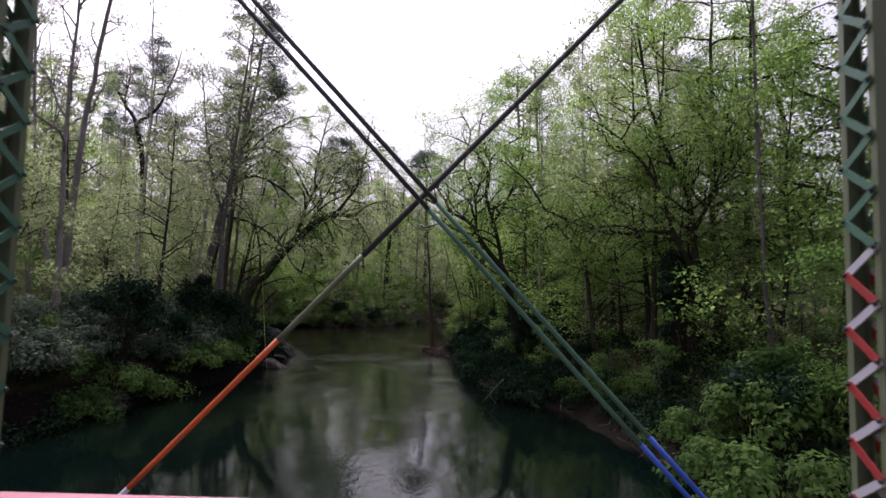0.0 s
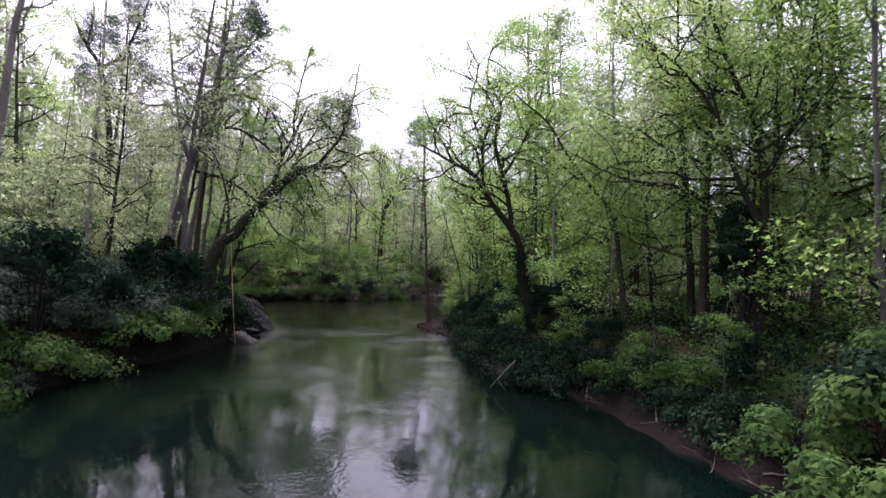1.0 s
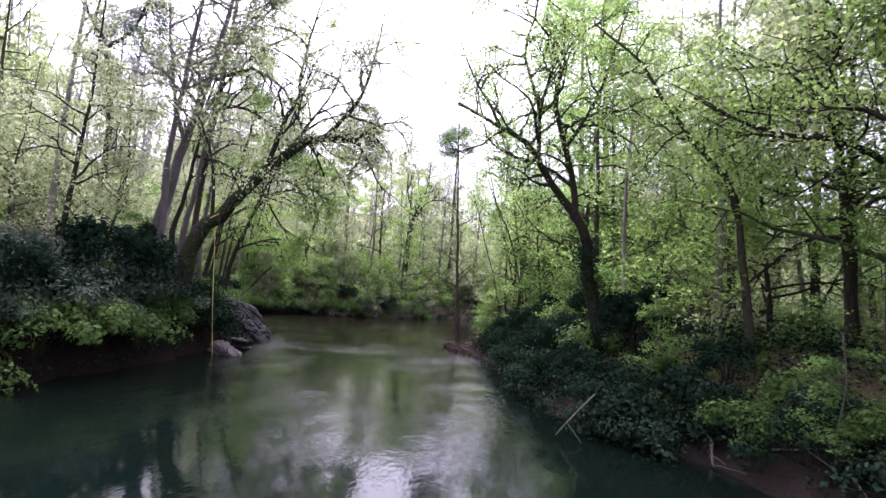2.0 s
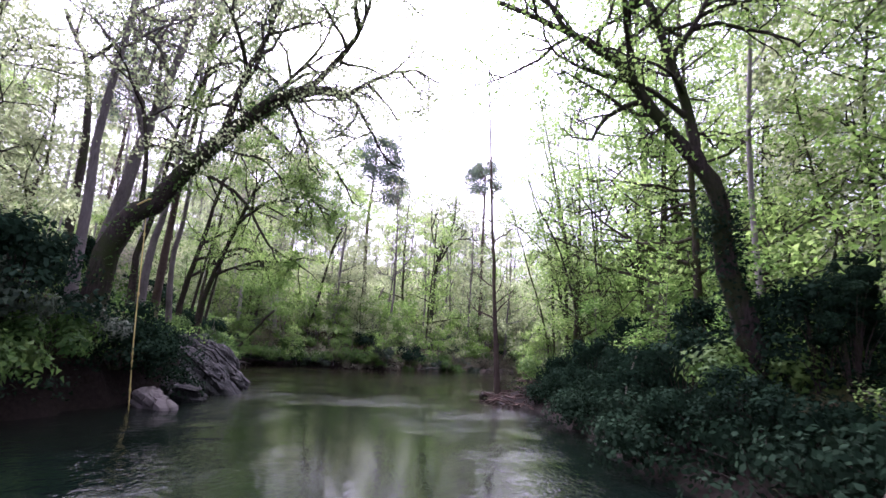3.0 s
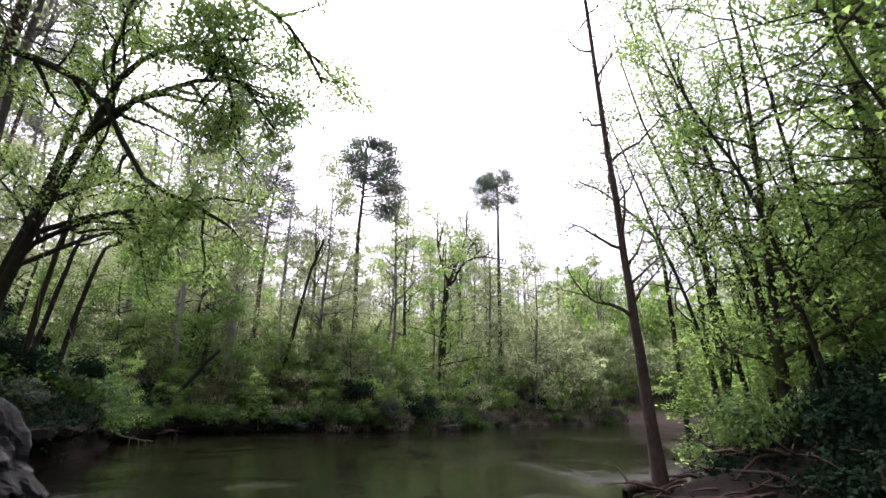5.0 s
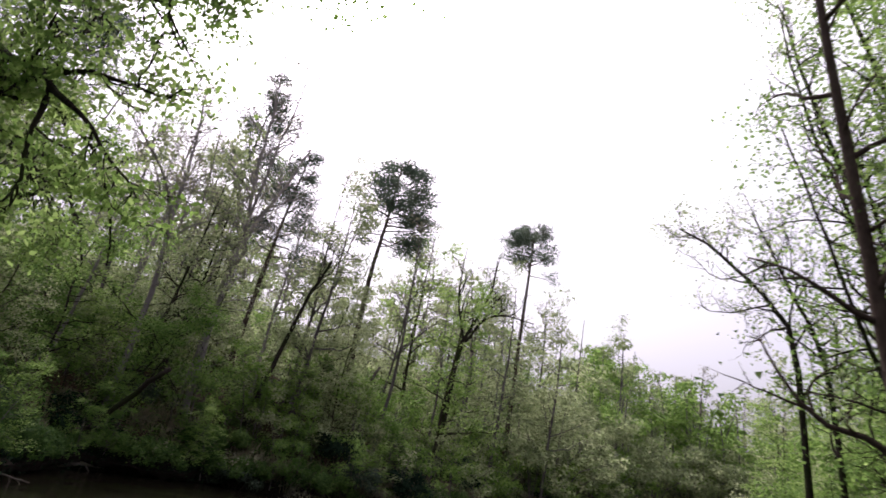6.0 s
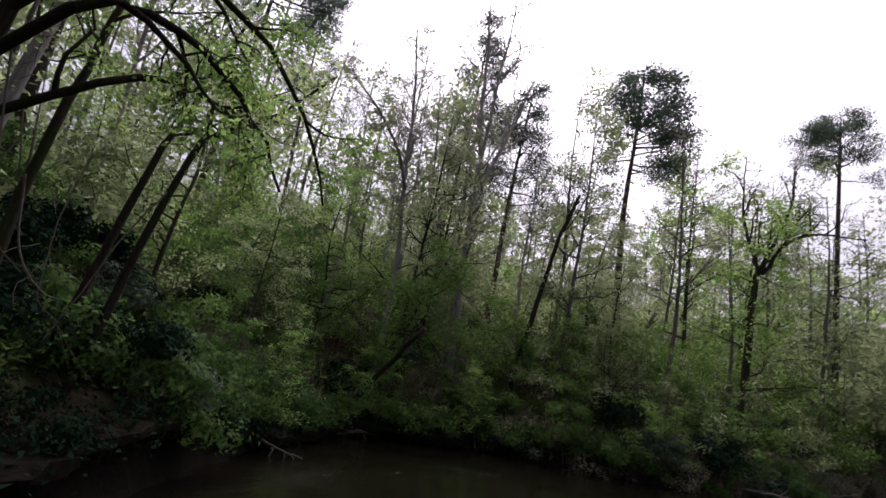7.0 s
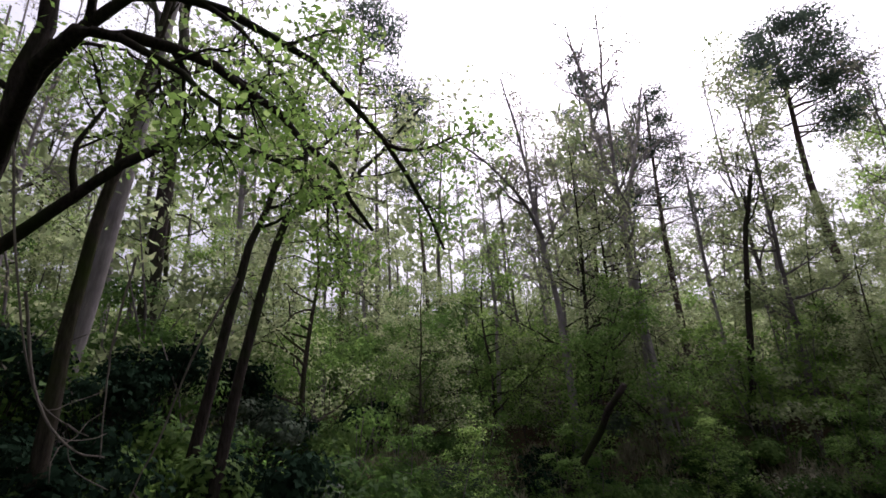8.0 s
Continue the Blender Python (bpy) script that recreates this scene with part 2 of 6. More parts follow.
def spline(ctrl, n):
    """n + 1 places on a smooth curve through the control places."""
    p = np.array(ctrl, float)
    if len(p) == 2:
        return p[0] + (p[1] - p[0]) * np.linspace(0, 1, n + 1)[:, None]
    q = np.vstack([2 * p[0] - p[1], p, 2 * p[-1] - p[-2]])
    out = []
    for t in np.linspace(0, len(p) - 1, n + 1):
        i = min(int(t), len(p) - 2)
        u = t - i
        a, b, c, d = q[i], q[i + 1], q[i + 2], q[i + 3]
        out.append(0.5 * (2 * b + (c - a) * u + (2 * a - 5 * b + 4 * c - d) * u * u + (3 * b - a - 3 * c + d) * u ** 3))
    return np.array(out)


class Tubes:
    """Gathers tapering tubes for one mesh."""

    def __init__(self):
        self.v, self.f = [], []

    def add(self, pts, r0, r1, sides, rough=0.0, rs=None, flare=0.0):
        pts = np.asarray(pts, float)
        n = len(pts)
        tan = np.gradient(pts, axis=0)
        tan /= np.linalg.norm(tan, axis=1)[:, None] + 1e-9
        ref = np.array([0.31, 0.95, 0.02]) if abs(tan[0][1]) < 0.8 else np.array([1.0, 0.1, 0.0])
        a = np.cross(tan, ref)
        a /= np.linalg.norm(a, axis=1)[:, None] + 1e-9
        b = np.cross(tan, a)
        s = np.linspace(0, 1, n)
        r = r0 + (r1 - r0) * s ** 0.8
        if flare:
            r = r + flare * r0 * np.exp(-s * n * 0.9)
        ang = np.arange(sides) * 2 * np.pi / sides
        base = len(self.v)
        for k in range(n):
            rr = np.full(sides, r[k])
            if rough:
                rr = rr * (1 + rough * rs.uniform(-1, 1, sides))
            ring = pts[k] + a[k] * (np.cos(ang) * rr)[:, None] + b[k] * (np.sin(ang) * rr)[:, None]
            self.v.extend(ring.tolist())
        for k in range(n - 1):
            o = base + k * sides
            for j in range(sides):
                j2 = (j + 1) % sides
                self.f.append((o + j, o + j2, o + sides + j2, o + sides + j))
        self.f.append(tuple(base + (n - 1) * sides + j for j in range(sides)))

    def mesh(self, name, mat):
        return mesh_of(name, self.v, self.f, mat, True)


def leaf_mesh(name, at, size, mat, rs, flat=0.6, slim=0.55, droop=0.0, corners=4, face=None):
    """One mesh of many small pointed leaves at the given places."""
    at = np.asarray(at, float)
    n = len(at)
    normal = rs.normal(size=(n, 3)) * (1 - flat) + np.array([0, 0, flat])
    if face is not None:
        normal = normal * 0.55 + face
    normal /= np.linalg.norm(normal, axis=1)[:, None] + 1e-9
    along = rs.normal(size=(n, 3))
    along[:, 2] -= droop
    along -= normal * (along * normal).sum(1)[:, None]
    along /= np.linalg.norm(along, axis=1)[:, None] + 1e-9
    side = np.cross(normal, along)
    s = (size * rs.uniform(0.6, 1.35, n))[:, None]
    v = np.empty((n, 4, 3))
    v[:, 0] = at
    v[:, 1] = at + along * s * 0.45 + side * s * slim * 0.5
    v[:, 2] = at + along * s - normal * s * 0.12
    v[:, 3] = at + along * s * 0.45 - side * s * slim * 0.5
    if corners == 3:
        v[:, 1] = at + along * s * 0.55 + side * s * slim * 0.7
        v[:, 2] = at + along * s * 0.8 - side * s * slim * 0.7
        v = v[:, :3]
    me = bpy.data.meshes.new(name)
    me.vertices.add(corners * n)
    me.vertices.foreach_set("co", v.reshape(-1))
    me.loops.add(corners * n)
    me.loops.foreach_set("vertex_index", np.arange(corners * n))
    me.polygons.add(n)
    me.polygons.foreach_set("loop_start", np.arange(n) * corners)
    me.polygons.foreach_set("loop_total", np.full(n, corners))
    me.materials.append(mat)
    me.update(calc_edges=True)
    return me


def shoot(rs, p, d, length, steps, wiggle, lift):
    """A crooked shoot from p along d."""
    pts, d = [np.array(p, float)], np.array(d, float)
    for _ in range(steps):
        d = d + rs.normal(size=3) * wiggle + np.array([0, 0, lift])
        d /= np.linalg.norm(d)
        pts.append(pts[-1] + d * length / steps)
    return np.array(pts)


def side_way(rs, along, rise):
    """A direction that leaves a stem sideways, rise times its own way."""
    along = along / (np.linalg.norm(along) + 1e-9)
    out = rs.normal(size=3)
    out -= along * (out @ along)
    out /= np.linalg.norm(out) + 1e-9
    d = out + along * rise
    return d / np.linalg.norm(d)


LAYER = np.array([1.15, 1.15, 0.36])


def branch_out(rs, tubes, stem, r_stem, spec, leaves):
    """Boughs, twigs and leaf places along a stem."""
    n = len(stem)
    for i in range(spec["n1"]):
        t = spec["start"] + (1 - spec["start"]) * (i + rs.uniform(0, 0.9)) / spec["n1"]
        k = min(int(t * (n - 1)), n - 2)
        p = stem[k] + (stem[k + 1] - stem[k]) * (t * (n - 1) - k)
        ln = spec["len1"] * rs.uniform(0.55, 1.15) * (1.1 - spec.get("taper", 0.6) * (t - spec["start"]) / (1.001 - spec["start"]))
        d = side_way(rs, stem[k + 1] - stem[k], spec["rise"])
        b = shoot(rs, p, d, ln, 6, spec.get("wiggle", 0.2), spec["lift"])
        r = max(0.012, min(r_stem * (1 - 0.75 * t) * 0.55, 0.022 * ln + 0.01))
        tubes.add(b, r, r * 0.25, 5)
        for j in range(spec["n2"]):
            u = 0.25 + 0.75 * (j + rs.uniform(0, 0.9)) / spec["n2"]
            m = min(int(u * 6), 5)
            q = b[m] + (b[m + 1] - b[m]) * (u * 6 - m)
            c = shoot(rs, q, side_way(rs, b[m + 1] - b[m], 0.9), ln * spec["len2"] * rs.uniform(0.5, 1.2) * (1.15 - 0.6 * u), 4, spec.get("wiggle", 0.2) * 1.2, spec["lift"])
            tubes.add(c if spec.get("twigs", True) else c[::2], r * 0.42, r * 0.12, 3)
            for w in range(spec["n3"]):
                z = rs.uniform(0.25, 1) * 3.99
                m2 = int(z)
                q2 = c[m2] + (c[m2 + 1] - c[m2]) * (z - m2)
                e = shoot(rs, q2, side_way(rs, c[m2 + 1] - c[m2], 1.0), ln * spec["len2"] * 0.4 * rs.uniform(0.5, 1.2), 2, 0.2, spec["lift"])
                if spec.get("twigs", True):
                    tubes.add(e, r * 0.16 + 0.002, 0.002, 3)
                for _ in range(spec["leaf"]):
                    g = e[0] + (e[2] - e[0]) * rs.uniform(0.2, 1.1)
                    leaves.append(g + rs.normal(size=3) * spec["spread"] * LAYER)


def plant(name, label, category, stem, r0, r1, spec, seed, bark_mat, leaf_mat, leaf_size, limbs=(), group="", at=None, sides=9, flare=0.5, slim=0.6, flat=0.35, corners=3):
    """A tree: trunk, given limbs and a crown, standing at the foot of its stem."""
    rs = np.random.RandomState(seed)
    foot = np.array(stem[0], float)
    hub = new(name)
    hub.location = foot
    tagged(hub, label, category, group)
    line = spline(np.array(stem) - foot, 16)
    line[1:-1] += rs.normal(size=(15, 3)) * r0 * 0.12
    line = np.vstack([line[0] - (line[1] - line[0]) / np.linalg.norm(line[1] - line[0]) * 0.5, line])
    body, leaves = Tubes(), []
    body.add(line, r0, r1, sides, 0.06, rs, flare)
    branch_out(rs, body, line, r0, spec, leaves)
    part_mesh("trunk", body.mesh(name + "_trunk", bark_mat), hub)
    for ctrl, ra, n1 in limbs:
        arm = Tubes()
        pts = spline(np.array(ctrl) - foot, 12)
        pts[1:] += rs.normal(size=(12, 3)) * ra * 0.2
        arm.add(pts, ra, ra * 0.25, 7, 0.06, rs)
        sub = dict(spec, n1=n1, start=0.15)
        sprays = []
        branch_out(rs, arm, pts, ra * 1.6, sub, sprays)
        limb = part_mesh("limb", arm.mesh(name + "_limb", bark_mat), hub)
        if sprays:
            part_mesh("foliage", leaf_mesh(name + "_foliage", sprays, leaf_size, leaf_mat, rs, flat, slim, 0.0, corners), limb)
    if leaves:
        part_mesh("crown", leaf_mesh(name + "_crown", leaves, leaf_size, leaf_mat, rs, flat, slim, 0.0, corners), hub)
    return hub


# ---- the river and its banks ----
LEFT = [(-16, -300), (-15, -40), (-14, 0), (-13.1, 24), (-12, 29), (-11.4, 33), (-11.2, 37), (-11.3, 40), (-11.6, 43), (-12.6, 46.3), (-13.4, 49.8),
        (-16, 53.5), (-18.2, 57.5), (-20.9, 62), (-23.8, 67), (-24.8, 72), (-22, 78), (-17.5, 80.5), (-14.5, 82.5), (-11.5, 89), (-7, 100), (2, 114), (16, 130), (60, 165), (300, 260)]
RIGHT = [(14, -300), (14, -40), (12.5, 0), (10.6, 20), (9.7, 24), (8.3, 28), (7.2, 32), (4.6, 35), (3.2, 39), (2.6, 43), (1.7, 48.5), (0.7, 51.5),
         (-0.8, 53.8), (-1.4, 55.4), (-0.6, 56.8), (1.6, 58.6), (4.5, 63), (7, 74), (10, 90), (17, 106), (30, 122), (70, 140), (300, 220)]


def to_line(x, y, line):
    best = np.full(x.shape, 1e9)
    for (ax, ay), (bx, by) in zip(line[:-1], line[1:]):
        u = np.clip(((x - ax) * (bx - ax) + (y - ay) * (by - ay)) / ((bx - ax) ** 2 + (by - ay) ** 2), 0, 1)
        best = np.minimum(best, np.hypot(x - ax - u * (bx - ax), y - ay - u * (by - ay)))
    return best


def in_river(x, y):
    ring = LEFT + RIGHT[::-1]
    odd = np.zeros(x.shape, bool)
    for (ax, ay), (bx, by) in zip(ring, ring[1:] + ring[:1]):
        cross = (ay > y) != (by > y)
        if ay != by:
            odd ^= cross & (x < (bx - ax) * (y - ay) / (by - ay) + ax)
    return odd


def shore(x, y):
    """Distance from the water (minus: in it), and whether the near shore is the hill side."""
    x, y = np.atleast_1d(np.asarray(x, float)), np.atleast_1d(np.asarray(y, float))
    dl, dr = to_line(x, y, LEFT), to_line(x, y, RIGHT)
    d = np.minimum(dl, dr)
    ragged = (0.2 * np.sin(x * 1.9 + 1.1 * np.sin(y * 1.3)) * np.cos(y * 1.7) + 0.1 * np.sin(x * 3.1 - y * 2.3)) * np.exp(-(d / 3.0) ** 2)
    return np.where(in_river(x, y), -d, d) + ragged, dl < dr


def rolling(x, y):
    return (np.sin(x * 0.31 + 1.3 * np.sin(y * 0.17)) * np.cos(y * 0.27 + 0.8 * np.sin(x * 0.13)) + 0.5 * np.sin(x * 0.83 + y * 0.41) * np.sin(y * 0.71 - x * 0.29)
            + 0.25 * np.sin(x * 2.1 + 1.7 * np.sin(y * 1.3)) * np.cos(y * 1.9))


def height(x, y):
    d, hill = shore(x, y)
    x, y = np.atleast_1d(np.asarray(x, float)), np.atleast_1d(np.asarray(y, float))
    hl = np.interp(d, [-4, -1.2, 0, 0.15, 0.55, 1.6, 3.5, 8, 20, 60, 120, 220, 500, 3000], [-1.8, -0.9, -0.1, 0.3, 1.45, 1.9, 2.7, 4.1, 8.0, 19, 33, 46, 50, 50])
    hr = np.interp(d, [-4, -1.2, 0, 0.6, 1.8, 3.2, 5, 20, 60, 150, 400, 3000], [-1.8, -0.8, -0.05, 0.35, 0.8, 1.9, 2.8, 3.4, 5, 9, 30, 45])
    # past the rocks the hill's foot runs out low to the water
    low = np.interp(d, [-4, -1.2, 0, 0.15, 0.55, 1.6, 3.5, 8], [-1.8, -0.9, -0.1, 0.15, 0.45, 1.05, 2.2, 4.1])
    u = np.clip((y - 60) / 6, 0, 1)
    hl = np.where(d < 8, hl + (low - hl) * u, hl)
    h = np.where(hill, hl, hr)
    return h + rolling(x, y) * np.interp(d, [-1, 0, 2, 10, 60], [0.0, 0.05, 0.16, 0.35, 1.0])


def ground_at(x, y):
    return float(height(x, y)[0])


def stretch(lo, hi, step, far):
    mid = list(np.arange(lo, hi + step, step))
    out, s, a = [], step, lo
    while a > -far:
        s *= 1.35
        a -= s
        out.append(a)
    out, s, b = out[::-1] + mid, step, hi
    while b < far:
        s *= 1.35
        b += s
        out.append(b)
    return np.array(out)


gx, gy = stretch(-45, 35, 0.55, 2500), stretch(5, 125, 0.55, 2500)
GX, GY = np.meshgrid(gx, gy)
GZ = height(GX.ravel(), GY.ravel())
w, h = len(gx), len(gy)
quads = [(j * w + i, j * w + i + 1, (j + 1) * w + i + 1, (j + 1) * w + i) for j in range(h - 1) for i in range(w - 1)]
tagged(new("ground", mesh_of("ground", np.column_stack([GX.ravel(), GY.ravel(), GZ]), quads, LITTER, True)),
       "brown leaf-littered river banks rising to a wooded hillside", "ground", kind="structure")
tagged(new("water", mesh_of("water", [(-400, -400, 0), (400, -400, 0), (400, 400, 0), (-400, 400, 0)], [(0, 1, 2, 3)], WATER)),
       "dark green slow river water with light ripples", "water", kind="structure")


# ---- trees that stand out ----
OPEN = dict(n1=12, start=0.35, len1=3.2, rise=0.7, lift=0.03, n2=6, len2=0.5, n3=4, leaf=11, spread=0.28, wiggle=0.24)
ARCH = dict(n1=9, start=0.4, len1=3.6, rise=0.9, lift=-0.07, n2=6, len2=0.5, n3=4, leaf=10, spread=0.2, wiggle=0.22)
BARE = dict(n1=12, start=0.45, len1=3.4, rise=1.0, lift=0.06, n2=6, len2=0.5, n3=4, leaf=1, spread=0.15, wiggle=0.24)


def down_to_ground(x, y, up):
    return [(x, y, ground_at(x, y))] + up


leaning = plant("leaning_tree", "dark mossy tree leaning from the bank out over the river", "tree",
                down_to_ground(-12.6, 41.2, [(-11.9, 41.4, 5.3), (-11.0, 41.7, 6.4), (-9.5, 42.0, 8.3), (-8.3, 42.3, 9.6), (-7.0, 42.5, 10.45), (-5.5, 42.8, 10.35)]), 0.42, 0.15,
                dict(ARCH, n1=12, start=0.45, len1=3.0, leaf=15, n2=6, n3=4, spread=0.32, taper=0.2), 11, BARK_DARK, LEAF_SPRING, 0.11,
                [([(-5.5, 42.8, 10.35), (-5.2, 43.0, 10.1), (-4.6, 43.2, 9.1), (-4.1, 43.5, 8.2)], 0.09, 3),
                 ([(-5.5, 42.8, 10.35), (-4.75, 43.3, 11.2), (-3.5, 43.5, 11.6), (-2.5, 43.6, 11.1)], 0.09, 5),
                 ([(-9.3, 42.0, 8.4), (-8.7, 41.8, 10.5), (-8.0, 41.8, 12.2), (-7.9, 41.8, 14.2), (-7.2, 41.9, 17.5)], 0.14, 13),
                 ([(-6.8, 42.6, 10.5), (-5.4, 42.8, 12.5), (-4.9, 42.8, 14.4), (-4.6, 42.9, 16.8)], 0.12, 11),
                 ([(-11.4, 41.5, 6.2), (-11.55, 41.4, 8.3), (-12.2, 41.4, 10.0), (-14.3, 41.3, 11.8)], 0.09, 5),
                 ([(-8.6, 42.2, 9.3), (-8.2, 43.5, 11.2), (-7.4, 44.6, 13.5), (-7.0, 45, 16.5)], 0.11, 10)])



def climber(tree, ctrl, reach, count, seed, mat=None):
    """Ivy leaves clinging round a stretch of trunk."""
    rs = np.random.RandomState(seed)
    pts = spline(np.array(ctrl) - np.array(tree.location), 60)
    k = rs.randint(0, 61, count)
    around = rs.normal(size=(count, 3))
    around /= np.linalg.norm(around, axis=1)[:, None]
    clump = 0.6 + 0.8 * np.sin(k * 0.45 + seed) ** 2
    part_mesh("ivy", leaf_mesh("climbing_ivy", pts[k] + around * (reach * clump * rs.uniform(0.7, 1.2, count))[:, None], 0.11, mat or LEAF_LOW, rs, 0.3, 0.7, 0.4, 3), tree, "climbing ivy on the bark")


climber(leaning, [(-12.5, 41.2, 2.2), (-11.9, 41.4, 5.3), (-11.0, 41.7, 6.4), (-9.5, 42.0, 8.3), (-8.3, 42.3, 9.6), (-7.2, 42.5, 10.4)], 0.36, 2600, 90)
forked = plant("forked_tree", "dark forked tree above the ivy-grown bank", "tree",
      down_to_ground(6.0, 40.6, [(5.35, 40.4, 4.6), (5.05, 40.25, 6.0), (4.7, 40.1, 6.95), (4.1, 40.0, 7.6), (3.2, 39.9, 8.95), (2.5, 39.8, 9.8), (1.5, 39.6, 10.3), (-0.3, 39.5, 11.2)]), 0.30, 0.06,
      dict(OPEN, n1=9, start=0.5, len1=3.4, n3=4, leaf=16, spread=0.36, rise=0.4, taper=0.1), 12, BARK_DARK, LEAF_FRESH, 0.115,
      [([(4.7, 40.1, 6.95), (4.55, 40.2, 7.8), (4.15, 40.2, 9.5), (3.6, 40.3, 11.6), (3.9, 40.6, 13.6), (3.0, 41, 15.4), (3.3, 41.2, 17.2)], 0.17, 16),
       ([(3.15, 39.8, 8.85), (3.0, 39.7, 9.6), (2.95, 39.7, 11.3), (2.2, 39.5, 13.4), (2.6, 39.4, 15.2), (1.9, 39.3, 16.6)], 0.11, 14),
       ([(4.0, 40.2, 9.7), (4.9, 40.6, 11.2), (5.7, 40.9, 13.4), (6.4, 41.1, 16.0)], 0.1, 11),
       ([(1.5, 39.6, 10.3), (0.2, 39.4, 12.4), (-0.6, 39.2, 14.2)], 0.07, 5)])

climber(forked, [(6.0, 40.6, 1.8), (5.35, 40.4, 4.6), (5.05, 40.25, 6.0)], 0.42, 2200, 91, LEAF_IVY)

plant("bankside_tree", "tall grey tree growing just behind the rope tree", "tree",
      down_to_ground(-14.8, 43, [(-14.95, 43, 8.8), (-14.6, 43, 13.3), (-14.2, 43.2, 18.5), (-13.8, 43.4, 23)]), 0.21, 0.05, dict(OPEN, n1=16, start=0.42, len1=3.8, leaf=8, rise=0.5, taper=0.4), 13, BARK_GREY, LEAF_SPRING, 0.165)
plant("bankside_tree", "thick grey tree with a swept trunk and high crown", "tree",
      down_to_ground(-19.4, 48.5, [(-18.9, 48.5, 6.5), (-18.0, 48.5, 11.0), (-17.3, 48.5, 13.2), (-16.4, 48.5, 17), (-15.6, 48.6, 22), (-15.2, 48.6, 26)]), 0.42, 0.07, dict(OPEN, n1=17, start=0.42, len1=4.8, leaf=8, rise=0.5, taper=0.4), 14, BARK_GREY, LEAF_SPRING, 0.17,
      [([(-17.9, 48.5, 11.5), (-18.9, 48.4, 14.5), (-19.6, 48.2, 19), (-20, 48, 23)], 0.16, 9)])
plant("pale_tree", "tall pale-barked straight tree with a high crown", "tree",
      down_to_ground(-21.2, 36.5, [(-21.0, 36.5, 10.4), (-20.7, 36.5, 14.9), (-19.9, 36.5, 20.5), (-19.3, 36.5, 26)]), 0.27, 0.08, dict(OPEN, start=0.55, len1=3.6, leaf=4), 15, BARK_PALE, LEAF_PALE, 0.14)
plant("dead_tree", "tall dark dead tree with a forked top", "tree",
      down_to_ground(-31.8, 59, [(-31.9, 59, 16), (-33.2, 59, 22), (-34.6, 59, 24.2), (-36.0, 59, 26.6)]), 0.34, 0.12, dict(BARE, n1=5, start=0.75, leaf=0, len1=2.8), 16, BARK_DARK, LEAF_PALE, 0.1,
      [([(-33.2, 59, 22), (-30.9, 59, 23.8), (-29.4, 59, 27), (-28.6, 59, 30)], 0.2, 5), ([(-34.6, 59, 24.2), (-34.2, 59, 27.5), (-34.8, 59, 30)], 0.12, 4)])

# trees round the rocks, bowing over the water
plant("bowed_tree", "slender grey tree bowing over the rocks towards the water", "tree",
      down_to_ground(-20.0, 52.6, [(-20.0, 52.8, 6.5), (-19.6, 53, 9.8), (-19.0, 53, 15.2), (-18.6, 53, 19), (-18, 53, 24)]), 0.26, 0.06, dict(OPEN, start=0.5), 21, BARK_GREY, LEAF_SPRING, 0.13, group="trees round the rocks", corners=4)
plant("bowed_tree", "slender grey tree bowing over the rocks towards the water", "tree",
      down_to_ground(-19.3, 54.3, [(-19.5, 54, 6.1), (-19.2, 54, 9.1), (-18.9, 54, 14.7), (-18.3, 54, 19.5), (-17.6, 54, 24)]), 0.18, 0.05, dict(OPEN, start=0.5), 22, BARK_GREY, LEAF_SPRING, 0.13, group="trees round the rocks", corners=4)
plant("bowed_tree", "grey tree with long arching dark boughs over the rocks", "tree",
      down_to_ground(-20.6, 52.6, [(-20.9, 52.9, 6.6), (-20.4, 53, 8.6), (-20.0, 53, 11.8), (-19.6, 53, 15.0), (-18.9, 53.2, 19)]), 0.23, 0.05, dict(ARCH, n1=8, start=0.5, len1=3.0, leaf=20, n3=5), 23, BARK_DARK, LEAF_FRESH, 0.088,
      [([(-20.0, 53, 11.7), (-18.2, 53, 11.3), (-16.5, 53, 10.6), (-14.65, 53, 9.3), (-13.2, 53, 7.15), (-11.6, 52.9, 6.3), (-10.7, 52.7, 5.8)], 0.14, 14),
       ([(-19.7, 53, 14.3), (-18.3, 53, 15.2), (-16.6, 53, 15.15), (-14.35, 53, 13.9), (-12.3, 53, 11.95), (-11.4, 53, 10.05), (-10.7, 53, 8.1)], 0.15, 18),
       ([(-19.2, 53.1, 17.2), (-16.5, 53, 18.0), (-14.0, 53, 16.6), (-12.3, 53, 13.6), (-11.1, 53, 12.3), (-9.8, 53, 11.2), (-8.7, 53, 9.5)], 0.13, 20),
       ([(-19.6, 53, 15.0), (-17.0, 53, 18.6), (-14.0, 53.2, 20.6), (-11.6, 53.4, 21.0)], 0.13, 14), ([(-19.1, 53.2, 18.0), (-16.6, 53.6, 22.0), (-13.8, 53.8, 24.4)], 0.11, 11)], group="trees round the rocks", corners=4)
